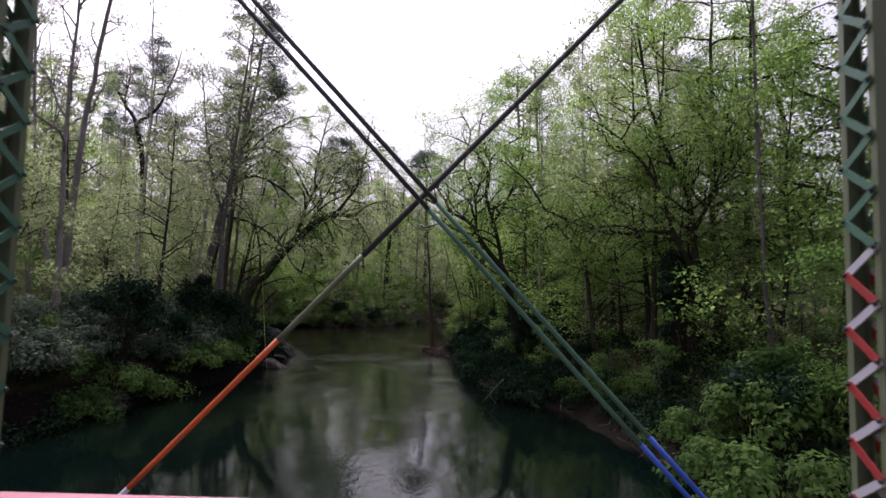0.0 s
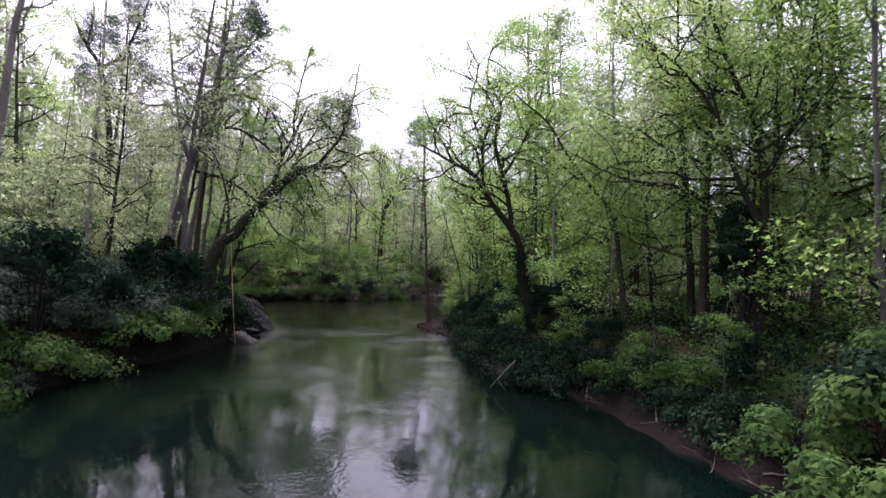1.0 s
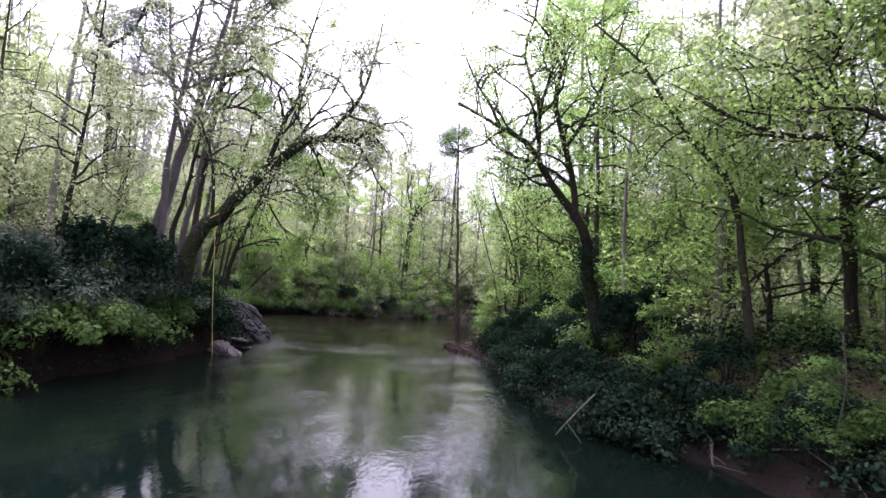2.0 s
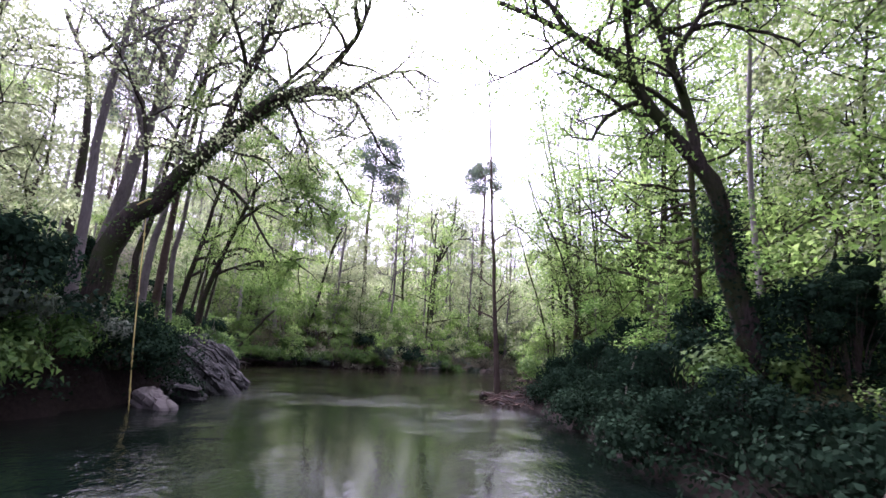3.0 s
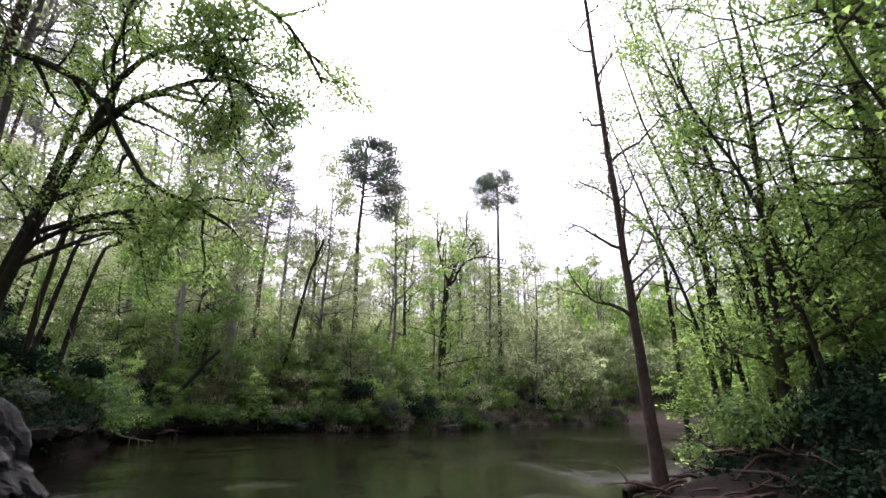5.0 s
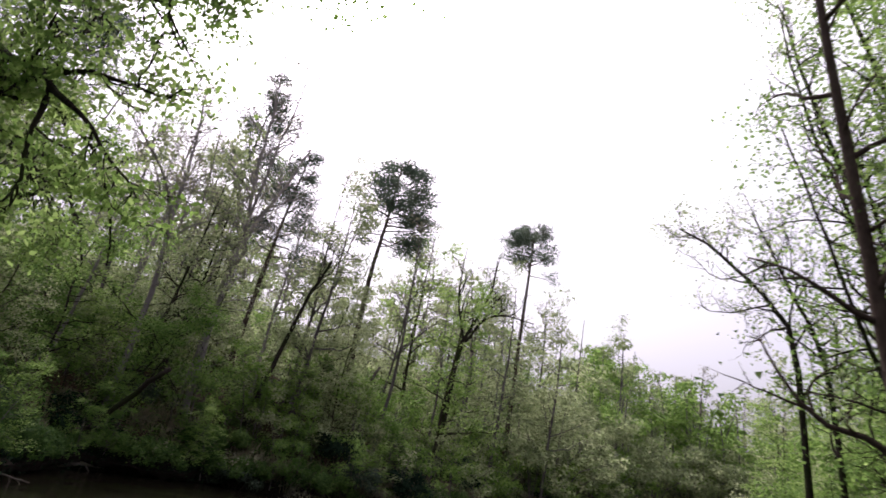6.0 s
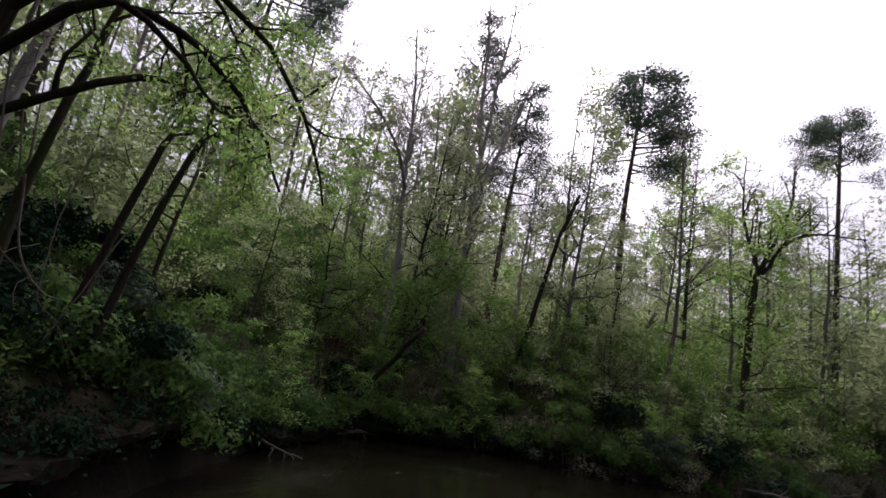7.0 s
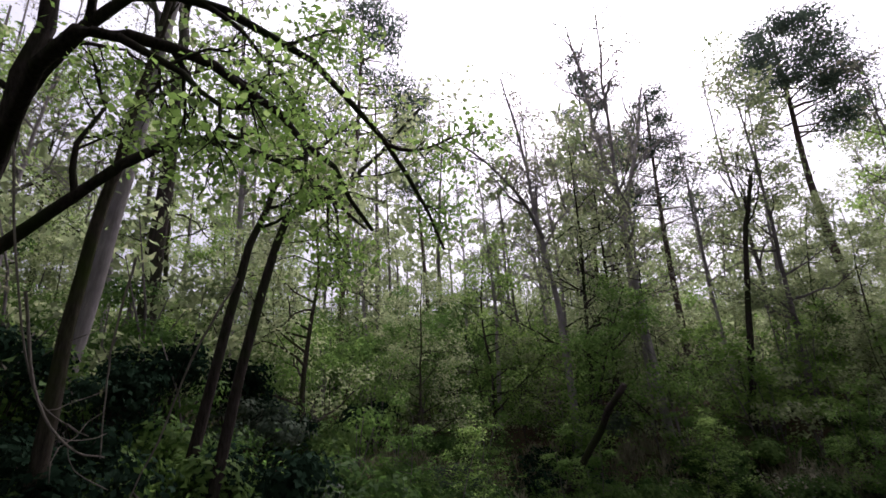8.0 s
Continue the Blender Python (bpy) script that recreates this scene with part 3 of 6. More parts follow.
plant("bowed_tree", "crooked mossy tree spreading dark boughs low over the water", "tree",
      down_to_ground(-17.0, 53.4, [(-16.5, 53, 4.4), (-15.95, 53, 6.2), (-15.1, 53, 8.45), (-14.4, 53, 10.2), (-13.15, 53, 10.9), (-11.9, 53, 11.0), (-10.7, 53, 10.9)]), 0.17, 0.04, dict(ARCH, n1=14, start=0.45, len1=2.8, leaf=20, n3=5), 24, BARK_DARK, LEAF_FRESH, 0.088,
      [([(-16.35, 53, 4.7), (-15.95, 53, 5.5), (-14.3, 53, 6.15), (-12.6, 53, 6.3), (-11.6, 52.8, 5.9)], 0.10, 8),
       ([(-15.2, 53, 8.3), (-13.9, 53, 9.3), (-12.2, 53, 9.8), (-10.9, 52.9, 9.6), (-9.8, 52.8, 8.2)], 0.11, 12)], group="trees round the rocks", corners=4)
plant("bowed_tree", "dark thick tree with arching boughs on the shady bank", "tree",
      down_to_ground(-19.6, 55.2, [(-19.4, 55.3, 5.0), (-18.9, 55.5, 7.6), (-18.4, 55.7, 10.5), (-17.6, 56, 15), (-17, 56, 19)]), 0.2, 0.06, dict(ARCH, n1=10, start=0.45, len1=2.2, leaf=16, n3=5), 25, BARK_DARK, LEAF_FRESH, 0.092,
      [([(-19.1, 55.4, 6.6), (-16.9, 55.9, 7.4), (-16.5, 56.9, 7.6), (-16.5, 57.9, 7.3), (-16.6, 58.8, 6.8), (-16.8, 59.6, 6.0)], 0.10, 5),
       ([(-18.9, 55.5, 7.6), (-17.4, 56.5, 8.8), (-17.2, 58.2, 8.9), (-17.5, 60.2, 8.0), (-18.2, 61.8, 6.6)], 0.10, 5),
       ([(-19.3, 55.4, 5.6), (-18.0, 57.2, 7.2), (-18.4, 59.0, 7.6), (-18.9, 60.6, 7.0)], 0.09, 4)], group="trees round the rocks", corners=4)
plant("bowed_tree", "pale-barked tree standing on the shady bank", "tree",
      down_to_ground(-19.3, 56.5, [(-19.1, 56.55, 5.1), (-19.0, 56.7, 6.9), (-18.9, 57.0, 9.5), (-18.6, 57.4, 14), (-18.4, 57.6, 19)]), 0.11, 0.04, dict(OPEN, start=0.5), 26, BARK_MOSSY, LEAF_SPRING, 0.13, group="trees round the rocks", corners=4)
plant("slanting_tree", "thin dark tree slanting out of the green undergrowth", "tree",
      down_to_ground(-21.2, 58.4, [(-21, 59.1, 6.6), (-21, 59.5, 8.0), (-20.9, 59.9, 9.6), (-20.6, 60.4, 12.5)]), 0.11, 0.03, dict(OPEN, n1=8, start=0.4, len1=2.0), 27, BARK_DARK, LEAF_SPRING, 0.12)
plant("slanting_tree", "thin dark tree slanting out of the green undergrowth", "tree",
      down_to_ground(-20.2, 58.5, [(-20, 59.4, 6.9), (-19.9, 60.1, 7.8), (-19.8, 61.1, 8.8), (-19.6, 62.4, 10.6)]), 0.10, 0.03, dict(OPEN, n1=9, start=0.35, len1=2.0, leaf=7), 28, BARK_DARK, LEAF_SPRING, 0.12)

# the dying pole of a tree that stands in the water
plant("river_tree", "slim dying tree standing at the water's edge on bare roots", "tree",
      [(-1.0, 56, -0.3), (-1.2, 56, 2.5), (-1.4, 56, 5), (-1.75, 56, 9.8), (-2.1, 56, 15.5), (-2.35, 56, 20)], 0.19, 0.015, dict(BARE, n1=26, start=0.36, len1=1.8, n2=4, n3=3, leaf=3, rise=0.5, spread=0.22), 31, BARK_PINE, LEAF_LOW, 0.09, flare=0.9)

# straight trees on the flat bank
for k, (ctrl, r, mat) in enumerate([
        ([(7.2, 60, 10.8), (6.9, 60, 17.3), (6.6, 60, 24), (6.5, 60, 28)], 0.36, BARK_GREY),
        ([(9.3, 62, 11.5), (8.9, 62, 18.3), (8.5, 62, 26), (8.4, 62, 29)], 0.42, BARK_MOSSY),
        ([(17.3, 48, 20.3), (16.1, 48, 25.8), (15.3, 48, 29)], 0.22, BARK_DARK),
        ([(24.4, 45, 16.4), (23.2, 45, 21.7), (21.7, 45, 27)], 0.30, BARK_DARK),
        ([(13.9, 27, 6), (13.7, 27, 12.4), (13.6, 27, 18)], 0.10, BARK_GREY)]):
    x, y = ctrl[0][0] + 0.3, ctrl[0][1]
    plant("straight_tree", "tall straight-trunked tree on the flat wooded bank", "tree", down_to_ground(x, y, ctrl), r, 0.05,
          dict(OPEN, n1=28, start=0.2, len1=4.4, rise=0.3, lift=0.01, taper=0.5, leaf=15, spread=0.3) if r > 0.15 else dict(OPEN, n1=14, start=0.45, len1=2.2, leaf=7, spread=0.2), 40 + k, mat, LEAF_FRESH, 0.17 if r > 0.15 else 0.12, group="trees on the flat bank", flat=0.5)
for k, (ctrl, r) in enumerate([
        ([(2.6, 63, 7.6), (2.45, 63, 10.2), (1.3, 63, 15.3), (0.5, 63, 19)], 0.17),
        ([(1.8, 66, 7.7), (1.3, 66, 9.5), (-0.4, 66, 11.3), (-1.6, 66, 12)], 0.12),
        ([(5.4, 66, 7.3), (5.1, 66, 12.7), (4.9, 66, 18)], 0.16),
        ([(6.6, 59, 7.6), (6.3, 59, 12), (5.4, 59, 18.7)], 0.24),
        ([(3.6, 68, 8), (2.6, 68, 11), (1.4, 68, 14)], 0.12)]):
    x, y = ctrl[0][0] + 0.4, ctrl[0][1]
    plant("bare_tree", "dark thin tree with crooked half-bare boughs", "tree", down_to_ground(x, y, ctrl), r, 0.03,
          dict(BARE, n1=16, start=0.25, len1=2.8, leaf=4, spread=0.22), 50 + k, BARK_DARK, LEAF_SPRING, 0.11, group="thin trees by the bend")

for k, (stem, r, n) in enumerate([
        ([(1.3, 60, 4), (0.1, 59.8, 8), (-1.0, 59.6, 11.5)], 0.09, 18), ([(2.6, 61.5, 4.5), (1.4, 61.2, 9), (0.2, 61, 13), (-0.4, 60.8, 16)], 0.11, 20), ([(3.4, 60.5, 5), (3.2, 60.2, 9.5), (2.4, 60, 14)], 0.09, 18), ([(2.9, 57.2, 5), (2.0, 57.0, 8), (0.8, 56.9, 10.5), (0.0, 56.8, 12.5)], 0.09, 18), ([(4.4, 58.6, 5), (3.8, 58.5, 11), (3.0, 58.4, 17)], 0.13, 22), ([(4.9, 62.0, 6), (4.2, 62.0, 13), (3.4, 62.0, 20)], 0.15, 24), ([(3.0, 60.0, 6), (2.0, 60.4, 12), (1.0, 60.6, 17), (0.4, 60.6, 20)], 0.13, 26), ([(4.0, 63.5, 6), (2.8, 63.4, 12), (1.6, 63.2, 19)], 0.14, 26)]):
    x, y = stem[0][0] + 0.7, stem[0][1]
    plant("riverside_tree", "slim tree leaning from the bend with sparse hanging leaves", "tree", down_to_ground(x, y, stem), r, 0.02,
          dict(BARE, n1=n - 4, start=0.2, len1=2.8, lift=0.02, rise=0.6, leaf=7, spread=0.3), 56 + k, BARK_DARK, LEAF_FRESH, 0.11, group="thin trees by the bend", corners=4)

# far bank and hillside
plant("bare_tree", "large bare grey tree with upswept limbs on the hillside", "tree",
      down_to_ground(-30, 85, [(-30, 85.2, 12), (-30, 85.6, 16.5), (-30, 87.6, 21), (-30, 89.5, 25), (-30, 91, 29)]), 0.34, 0.06, dict(BARE, n1=18, start=0.4, len1=5, lift=0.12, n2=7, n3=5), 61, BARK_PALE, LEAF_PALE, 0.16,
      [([(-30, 85.6, 17), (-30, 84.2, 22), (-30, 83.4, 27), (-30, 82.6, 31)], 0.2, 9)])
plant("bare_tree", "grey tree with one long low limb on the hillside", "tree",
      down_to_ground(-28, 76, [(-28.2, 76, 9.1), (-28.8, 76, 13.7), (-29.3, 76, 18.3), (-30.4, 76, 24)]), 0.2, 0.05, dict(BARE, n1=14, start=0.45, leaf=3, len1=3.4, n3=5), 62, BARK_PALE, LEAF_PALE, 0.14,
      [([(-28.6, 76, 13), (-28.0, 74, 14.6), (-27.6, 71.5, 15.7), (-27.5, 68.7, 16.5)], 0.12, 8)])
plant("slanting_tree", "dark slanting tree with a fan of bare boughs", "tree",
      down_to_ground(-24.2, 84, [(-23.5, 84, 7), (-22.5, 84, 12), (-21.4, 84, 15.4)]), 0.2, 0.1, dict(BARE, n1=10, start=0.75, len1=3.6, lift=0.15, rise=1.6), 63, BARK_DARK, LEAF_SPRING, 0.13)
plant("bare_tree", "dark oak with a bent limb on the far bank", "tree",
      down_to_ground(-13.6, 99, [(-13.2, 99, 13.3), (-12.6, 99, 15.4), (-11.2, 99, 19.4), (-11, 99, 23)]), 0.32, 0.06, dict(BARE, n1=10, start=0.4, len1=4), 64, BARK_DARK, LEAF_SPRING, 0.16,
      [([(-12.8, 99, 14.5), (-11.2, 99, 17), (-9.2, 99, 17.6), (-6.6, 99, 17.2)], 0.16, 7), ([(-12.9, 99, 14.5), (-14.2, 99, 19), (-14.3, 99, 24)], 0.16, 7)])


def pine(name, label, stem, r, top, seed, size=1.0):
    """A tall pine: bare lower trunk, tiers of boughs with needle tufts above."""
    rs = np.random.RandomState(seed)
    foot = np.array(stem[0], float)
    hub = tagged(new(name), label, "pine tree", "pine trees")
    hub.location = foot
    line = spline(np.array(stem) - foot, 16)
    body, tips = Tubes(), []
    body.add(np.vstack([line[0] - (0, 0, 0.6), line]), r, r * 0.2, 9, 0.05, rs, 0.3)
    tall = line[-1][2]
    for i in range(34):
        t = top + (1 - top) * (i / 34) ** 0.9
        k = min(int(t * 16), 15)
        p = line[k] + (line[k + 1] - line[k]) * (t * 16 - k)
        a = rs.uniform(0, 2 * math.pi)
        ln = size * tall * 0.17 * (1.05 - 0.75 * (t - top) / (1 - top)) * rs.uniform(0.6, 1.2)
        b = shoot(rs, p, (math.cos(a), math.sin(a), rs.uniform(-0.1, 0.45)), ln, 5, 0.14, 0.05)
        body.add(b, 0.02 * ln + 0.015, 0.012, 4)
        for j in range(int(2 + 2.2 * ln)):
            u = rs.uniform(0.35, 1.0) * 4.99
            m = int(u)
            q = b[m] + (b[m + 1] - b[m]) * (u - m)
            c = shoot(rs, q, side_way(rs, b[m + 1] - b[m], 0.8), ln * 0.28, 2, 0.15, 0.08)
            body.add(c, 0.012, 0.006, 3)
            for _ in range(80):
                tips.append(c[-1] + rs.normal(size=3) * np.array([0.42, 0.42, 0.18]) * size)
    part_mesh("trunk", body.mesh(name + "_trunk", BARK_PINE), hub)
    part_mesh("crown", leaf_mesh(name + "_crown", tips, 0.27 * size, NEEDLE, rs, 0.25, 0.22, 0.0, 3), hub)
    return hub


pine("pine_tree", "tall pine with a broad dark tufted crown", down_to_ground(-21.6, 95, [(-22.2, 95, 17), (-21.9, 95, 25), (-21.8, 95, 30.6)]), 0.34, 0.5, 71, 1.25)
pine("pine_tree", "tall thin pine with a small tufted crown", down_to_ground(-8.1, 110, [(-8.2, 110, 21), (-8.2, 110, 28), (-8.2, 110, 32)]), 0.3, 0.55, 72, 0.95)
pine("pine_tree", "tall pine with a high open crown", down_to_ground(-20.2, 54, [(-19.9, 54, 9.8), (-19.1, 54, 18.8), (-18.7, 54, 27), (-18.5, 54, 33)]), 0.26, 0.5, 73)
pine("pine_tree", "tall pine with a high open crown", down_to_ground(-31.3, 92, [(-31.2, 92, 16), (-30.9, 92, 22.4), (-30.4, 92, 29)]), 0.28, 0.42, 74)
PINE_SPOTS = [(-40, 70, 1.0), (-44, 100, 1.1), (-52, 85, 1.0), (24, 66, 1.0)]


# ---- common trees, grown once and then repeated ----
def clone(src, x, y, turn, size, sink=0.15, lean=(0, 0)):
    size /= src.scale[0]
    m = pose(x, y, ground_at(x, y) - sink, lean[0], lean[1], turn) @ Matrix.Diagonal((size, size, size, 1))
    return copy_thing(src, m)


rs = np.random.RandomState(5)
LITE = dict(OPEN, twigs=False)
TALL_KINDS = [
    ("forest_tree", "tall slender grey forest tree in pale spring leaf", [(0, 0, 0), (0.1, 0.2, 7), (0.5, 0.2, 14), (0.7, 0, 22)], 0.2, dict(LITE, n1=18, start=0.3, len1=4.8, rise=0.45, lift=0.02, taper=0.45, leaf=15, spread=0.3), BARK_GREY, LEAF_SPRING, 0.165),
    ("forest_tree", "tall forest tree with a light green open crown", [(0, 0, 0), (-0.4, 0.1, 6), (-0.3, 0.4, 13), (0.3, 0.8, 21)], 0.24, dict(LITE, n1=20, start=0.22, len1=5.6, rise=0.32, lift=0.0, taper=0.4, leaf=17, spread=0.3), BARK_MOSSY, LEAF_FRESH, 0.16),
    ("forest_tree", "tall half-bare forest tree with fine budding twigs", [(0, 0, 0), (0.2, -0.1, 8), (0.1, 0.3, 15), (-0.4, 0.5, 23)], 0.2, dict(OPEN, n1=17, start=0.38, len1=4.4, rise=1.0, lift=0.08, leaf=2, n3=5, spread=0.2), BARK_PALE, LEAF_PALE, 0.15),
    ("forest_tree", "dark-trunked forest tree with yellow-green leaves", [(0, 0, 0), (0.5, 0.0, 6), (1.0, 0.2, 11), (1.1, 0.3, 18)], 0.19, dict(LITE, n1=19, start=0.22, len1=5.0, rise=0.4, lift=0.0, taper=0.4, leaf=16, spread=0.3), BARK_DARK, LEAF_SPRING, 0.16),
    ("forest_tree", "thin pale forest tree with a sparse crown", [(0, 0, 0), (0.1, 0.2, 6), (-0.2, 0.1, 12), (-0.2, 0.3, 18)], 0.12, dict(LITE, n1=15, start=0.4, len1=2.8, leaf=7, spread=0.2), BARK_PALE, LEAF_SPRING, 0.18),
]
tall = []
for k, (name, label, stem, r, spec, bk, lf, ls) in enumerate(TALL_KINDS):
    ob = plant(name, label, "tree", stem, r, 0.03, spec, 100 + k, bk, lf, ls, group="forest trees", sides=7, flat=0.5, corners=3, slim=0.7)
    tall.append(ob)
MIDDLE_KINDS = [
    ("understory_tree", "leafy understory tree with layered bright green boughs", [(0, 0, 0), (0.3, 0.2, 3), (0.2, 0.5, 6.5), (0.6, 0.4, 10)], 0.11, dict(LITE, n1=22, start=0.16, len1=4.0, rise=0.25, lift=-0.01, n2=6, n3=4, leaf=15, spread=0.24), BARK_DARK, LEAF_FRESH, 0.14),
    ("understory_tree", "leafy understory tree in yellow-green spring leaf", [(0, 0, 0), (-0.4, 0.2, 3), (-0.5, -0.2, 6.5), (0.0, 0.1, 11)], 0.12, dict(LITE, n1=22, start=0.18, len1=4.0, rise=0.35, lift=0.0, n2=6, n3=4, leaf=15, spread=0.26), BARK_MOSSY, LEAF_SPRING, 0.14),
    ("understory_tree", "leaning understory tree spreading flat leafy boughs", [(0, 0, 0), (0.9, 0.1, 2.6), (2.0, 0.2, 5.0), (3.2, 0.3, 7.2)], 0.1, dict(LITE, n1=20, start=0.2, len1=3.4, rise=0.25, lift=0.0, n2=6, n3=4, leaf=15, spread=0.22), BARK_DARK, LEAF_GREEN, 0.135),
]
FAR_KINDS = [
    ("forest_tree", "far tall tree in soft yellow-green leaf", [(0, 0, 0), (0.2, 0.2, 7), (0.4, 0.3, 14), (0.2, 0, 20)], 0.2, dict(LITE, n1=16, start=0.2, len1=4.8, rise=0.5, lift=0.02, n2=5, n3=3, taper=0.45, leaf=15, spread=0.4), BARK_GREY, LEAF_SPRING, 0.24),
    ("forest_tree", "far tall tree in fresh green leaf", [(0, 0, 0), (-0.3, 0.2, 6), (0.1, 0.3, 12), (0.4, 0.2, 18)], 0.2, dict(LITE, n1=16, start=0.18, len1=5.0, rise=0.4, lift=0.0, n2=5, n3=3, taper=0.45, leaf=15, spread=0.4), BARK_MOSSY, LEAF_FRESH, 0.24),
    ("forest_tree", "far half-bare grey tree with pale buds", [(0, 0, 0), (0.3, 0.1, 7), (0.0, 0.3, 13), (-0.3, 0.2, 20)], 0.2, dict(OPEN, n1=14, start=0.35, len1=4.2, rise=0.9, lift=0.08, n2=5, n3=4, leaf=2, spread=0.25), BARK_GREY, LEAF_PALE, 0.2),
]
far_tall = []
for k, (name, label, stem, r, spec, bk, lf, ls) in enumerate(FAR_KINDS):
    far_tall.append(plant(name, label, "tree", stem, r, 0.03, spec, 110 + k, bk, lf, ls, group="forest trees", sides=6, flat=0.5, corners=3, slim=0.7))
middle = []
for k, (name, label, stem, r, spec, bk, lf, ls) in enumerate(MIDDLE_KINDS):
    middle.append(plant(name, label, "tree", stem, r, 0.02, spec, 120 + k, bk, lf, ls, group="understory trees", sides=7, flat=0.6, corners=3, slim=0.7))
YOUNG = dict(n2=5, len2=0.5, n3=3, taper=0.5, twigs=False)
SAPLING_KINDS = [
    ("sapling", "young tree with layered bright green leaves", [(0, 0, 0), (0.1, 0.1, 1.6), (0.3, 0, 3.2), (0.3, 0.2, 5)], 0.045, dict(YOUNG, n1=18, start=0.12, len1=1.9, rise=0.35, lift=0.0, leaf=11, spread=0.15), BARK_GREY, LEAF_GREEN, 0.125, 0.7),
    ("sapling", "young tree with yellow-green spring leaves", [(0, 0, 0), (-0.2, 0.1, 1.8), (0, 0.3, 3.8), (0.3, 0.2, 6.2)], 0.05, dict(YOUNG, n1=18, start=0.15, len1=2.1, rise=0.5, lift=0.02, leaf=11, spread=0.17), BARK_DARK, LEAF_SPRING, 0.125, 0.7),
    ("sapling", "thin leaning sapling in fresh leaf", [(0, 0, 0), (0.4, 0.0, 1.5), (1.0, 0.1, 3.0), (1.6, 0.2, 4.2)], 0.04, dict(YOUNG, n1=15, start=0.2, len1=1.6, rise=0.4, lift=0.0, leaf=11, spread=0.16, taper=0.4), BARK_GREY, LEAF_FRESH, 0.13, 0.75),
    ("sapling", "bushy thicket of thin pale stems with small leaves", [(0, 0, 0), (0, 0.1, 1), (0.2, 0, 2), (0.2, 0.1, 3)], 0.03, dict(YOUNG, n1=20, start=0.02, len1=1.9, rise=0.9, lift=0.08, n2=4, leaf=5, spread=0.12), BARK_PALE, LEAF_PALE, 0.12, 0.5),
]
young = []
for k, (name, label, stem, r, spec, bk, lf, ls, fl) in enumerate(SAPLING_KINDS):
    young.append(plant(name, label, "sapling", stem, r, 0.012, spec, 140 + k, bk, lf, ls, group="young trees", sides=5, flat=fl, corners=3, slim=0.7))


def shrub(name, label, wide, high, count, size, mat, seed, lumps=14, group="bank shrubs", flat=0.45, slim=0.7, hang=0.0, corners=3):
    """A mounded shrub: bent stems inside, leaves in uneven clumps round them."""
    rs = np.random.RandomState(seed)
    hub = tagged(new(name), label, "shrub", group)
    stems, at, face = Tubes(), [], []
    for i in range(lumps):
        a, q = rs.uniform(0, 2 * math.pi), rs.uniform(0.15, 1) ** 0.6
        c = np.array([math.cos(a) * wide * q, math.sin(a) * wide * q, high * (0.25 + 0.75 * (1 - q * q) ** 0.5 * rs.uniform(0.6, 1.1)) - hang * q * high])
        stems.add(spline([(c[0] * 0.1, c[1] * 0.1, -0.3), (c[0] * 0.4, c[1] * 0.4, c[2] * 0.6), tuple(c)], 5), 0.03, 0.008, 4)
        r = rs.uniform(0.28, 0.5) * wide
        n = int(count / lumps * rs.uniform(0.6, 1.4))
        d = rs.normal(size=(n, 3))
        d /= np.linalg.norm(d, axis=1)[:, None]
        at.append(c + d * r * (rs.uniform(0.1, 1, n) ** 0.45 * rs.uniform(0.85, 1.2, n))[:, None] * np.array([1, 1, 0.66]))
        face.append(d)
    at, face = np.vstack(at), np.vstack(face)
    keep = at[:, 2] > -0.5 - hang * high * 0.8
    at, face = at[keep], face[keep]
    part_mesh("branching", stems.mesh(name + "_branching", BARK_DARK), hub)
    part_mesh("foliage", leaf_mesh(name + "_foliage", at, size, mat, rs, flat, slim, 0.4, corners, face), hub)
    return hub


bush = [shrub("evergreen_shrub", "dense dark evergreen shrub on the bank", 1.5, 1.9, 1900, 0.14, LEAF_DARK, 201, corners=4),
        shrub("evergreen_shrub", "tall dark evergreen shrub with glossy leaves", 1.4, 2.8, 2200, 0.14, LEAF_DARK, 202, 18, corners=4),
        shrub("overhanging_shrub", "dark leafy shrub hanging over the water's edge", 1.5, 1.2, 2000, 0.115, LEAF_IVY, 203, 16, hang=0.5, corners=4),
        shrub("green_shrub", "low bright green shrub with layered leaves", 1.4, 1.1, 2000, 0.145, LEAF_LOW, 204, 14, flat=0.75),
        shrub("pale_shrub", "grey-green shrub with pale leaf tips", 1.3, 1.5, 2600, 0.115, LEAF_GREY, 205, 14),
        shrub("brush_clump", "tangle of dry twigs with few leaves", 1.3, 1.3, 500, 0.10, LEAF_PALE, 206, 26)]



# ---- where the woods stand ----
WAY = np.array([(p[1][0], p[1][1]) for p in PATH])
used = {}


def spots(count, x0, x1, y0, y1, near, far, gap, side=None, clear=3.2):
    """Random spots on land, near to far metres from the water and gap metres apart."""
    rs = np.random.RandomState(int(abs(x0) * 31 + abs(x1) * 17 + y0 * 7 + y1 * 3 + near * 11) % 9973)
    out, tries = [], 0
    while len(out) < count and tries < count * 60:
        tries += 1
        x, y = rs.uniform(x0, x1), rs.uniform(y0, y1)
        d, hill = shore(x, y)
        if not near < d[0] < far or (side is not None and bool(hill[0]) != side):
            continue
        if math.hypot(x + 12.6, y - 47.8) < 3.6 or min(np.hypot(WAY[:, 0] - x, WAY[:, 1] - y)) < clear or any(abs(a - x) < gap and abs(b - y) < gap for a, b in out):
            continue
        out.append((x, y))
    return out


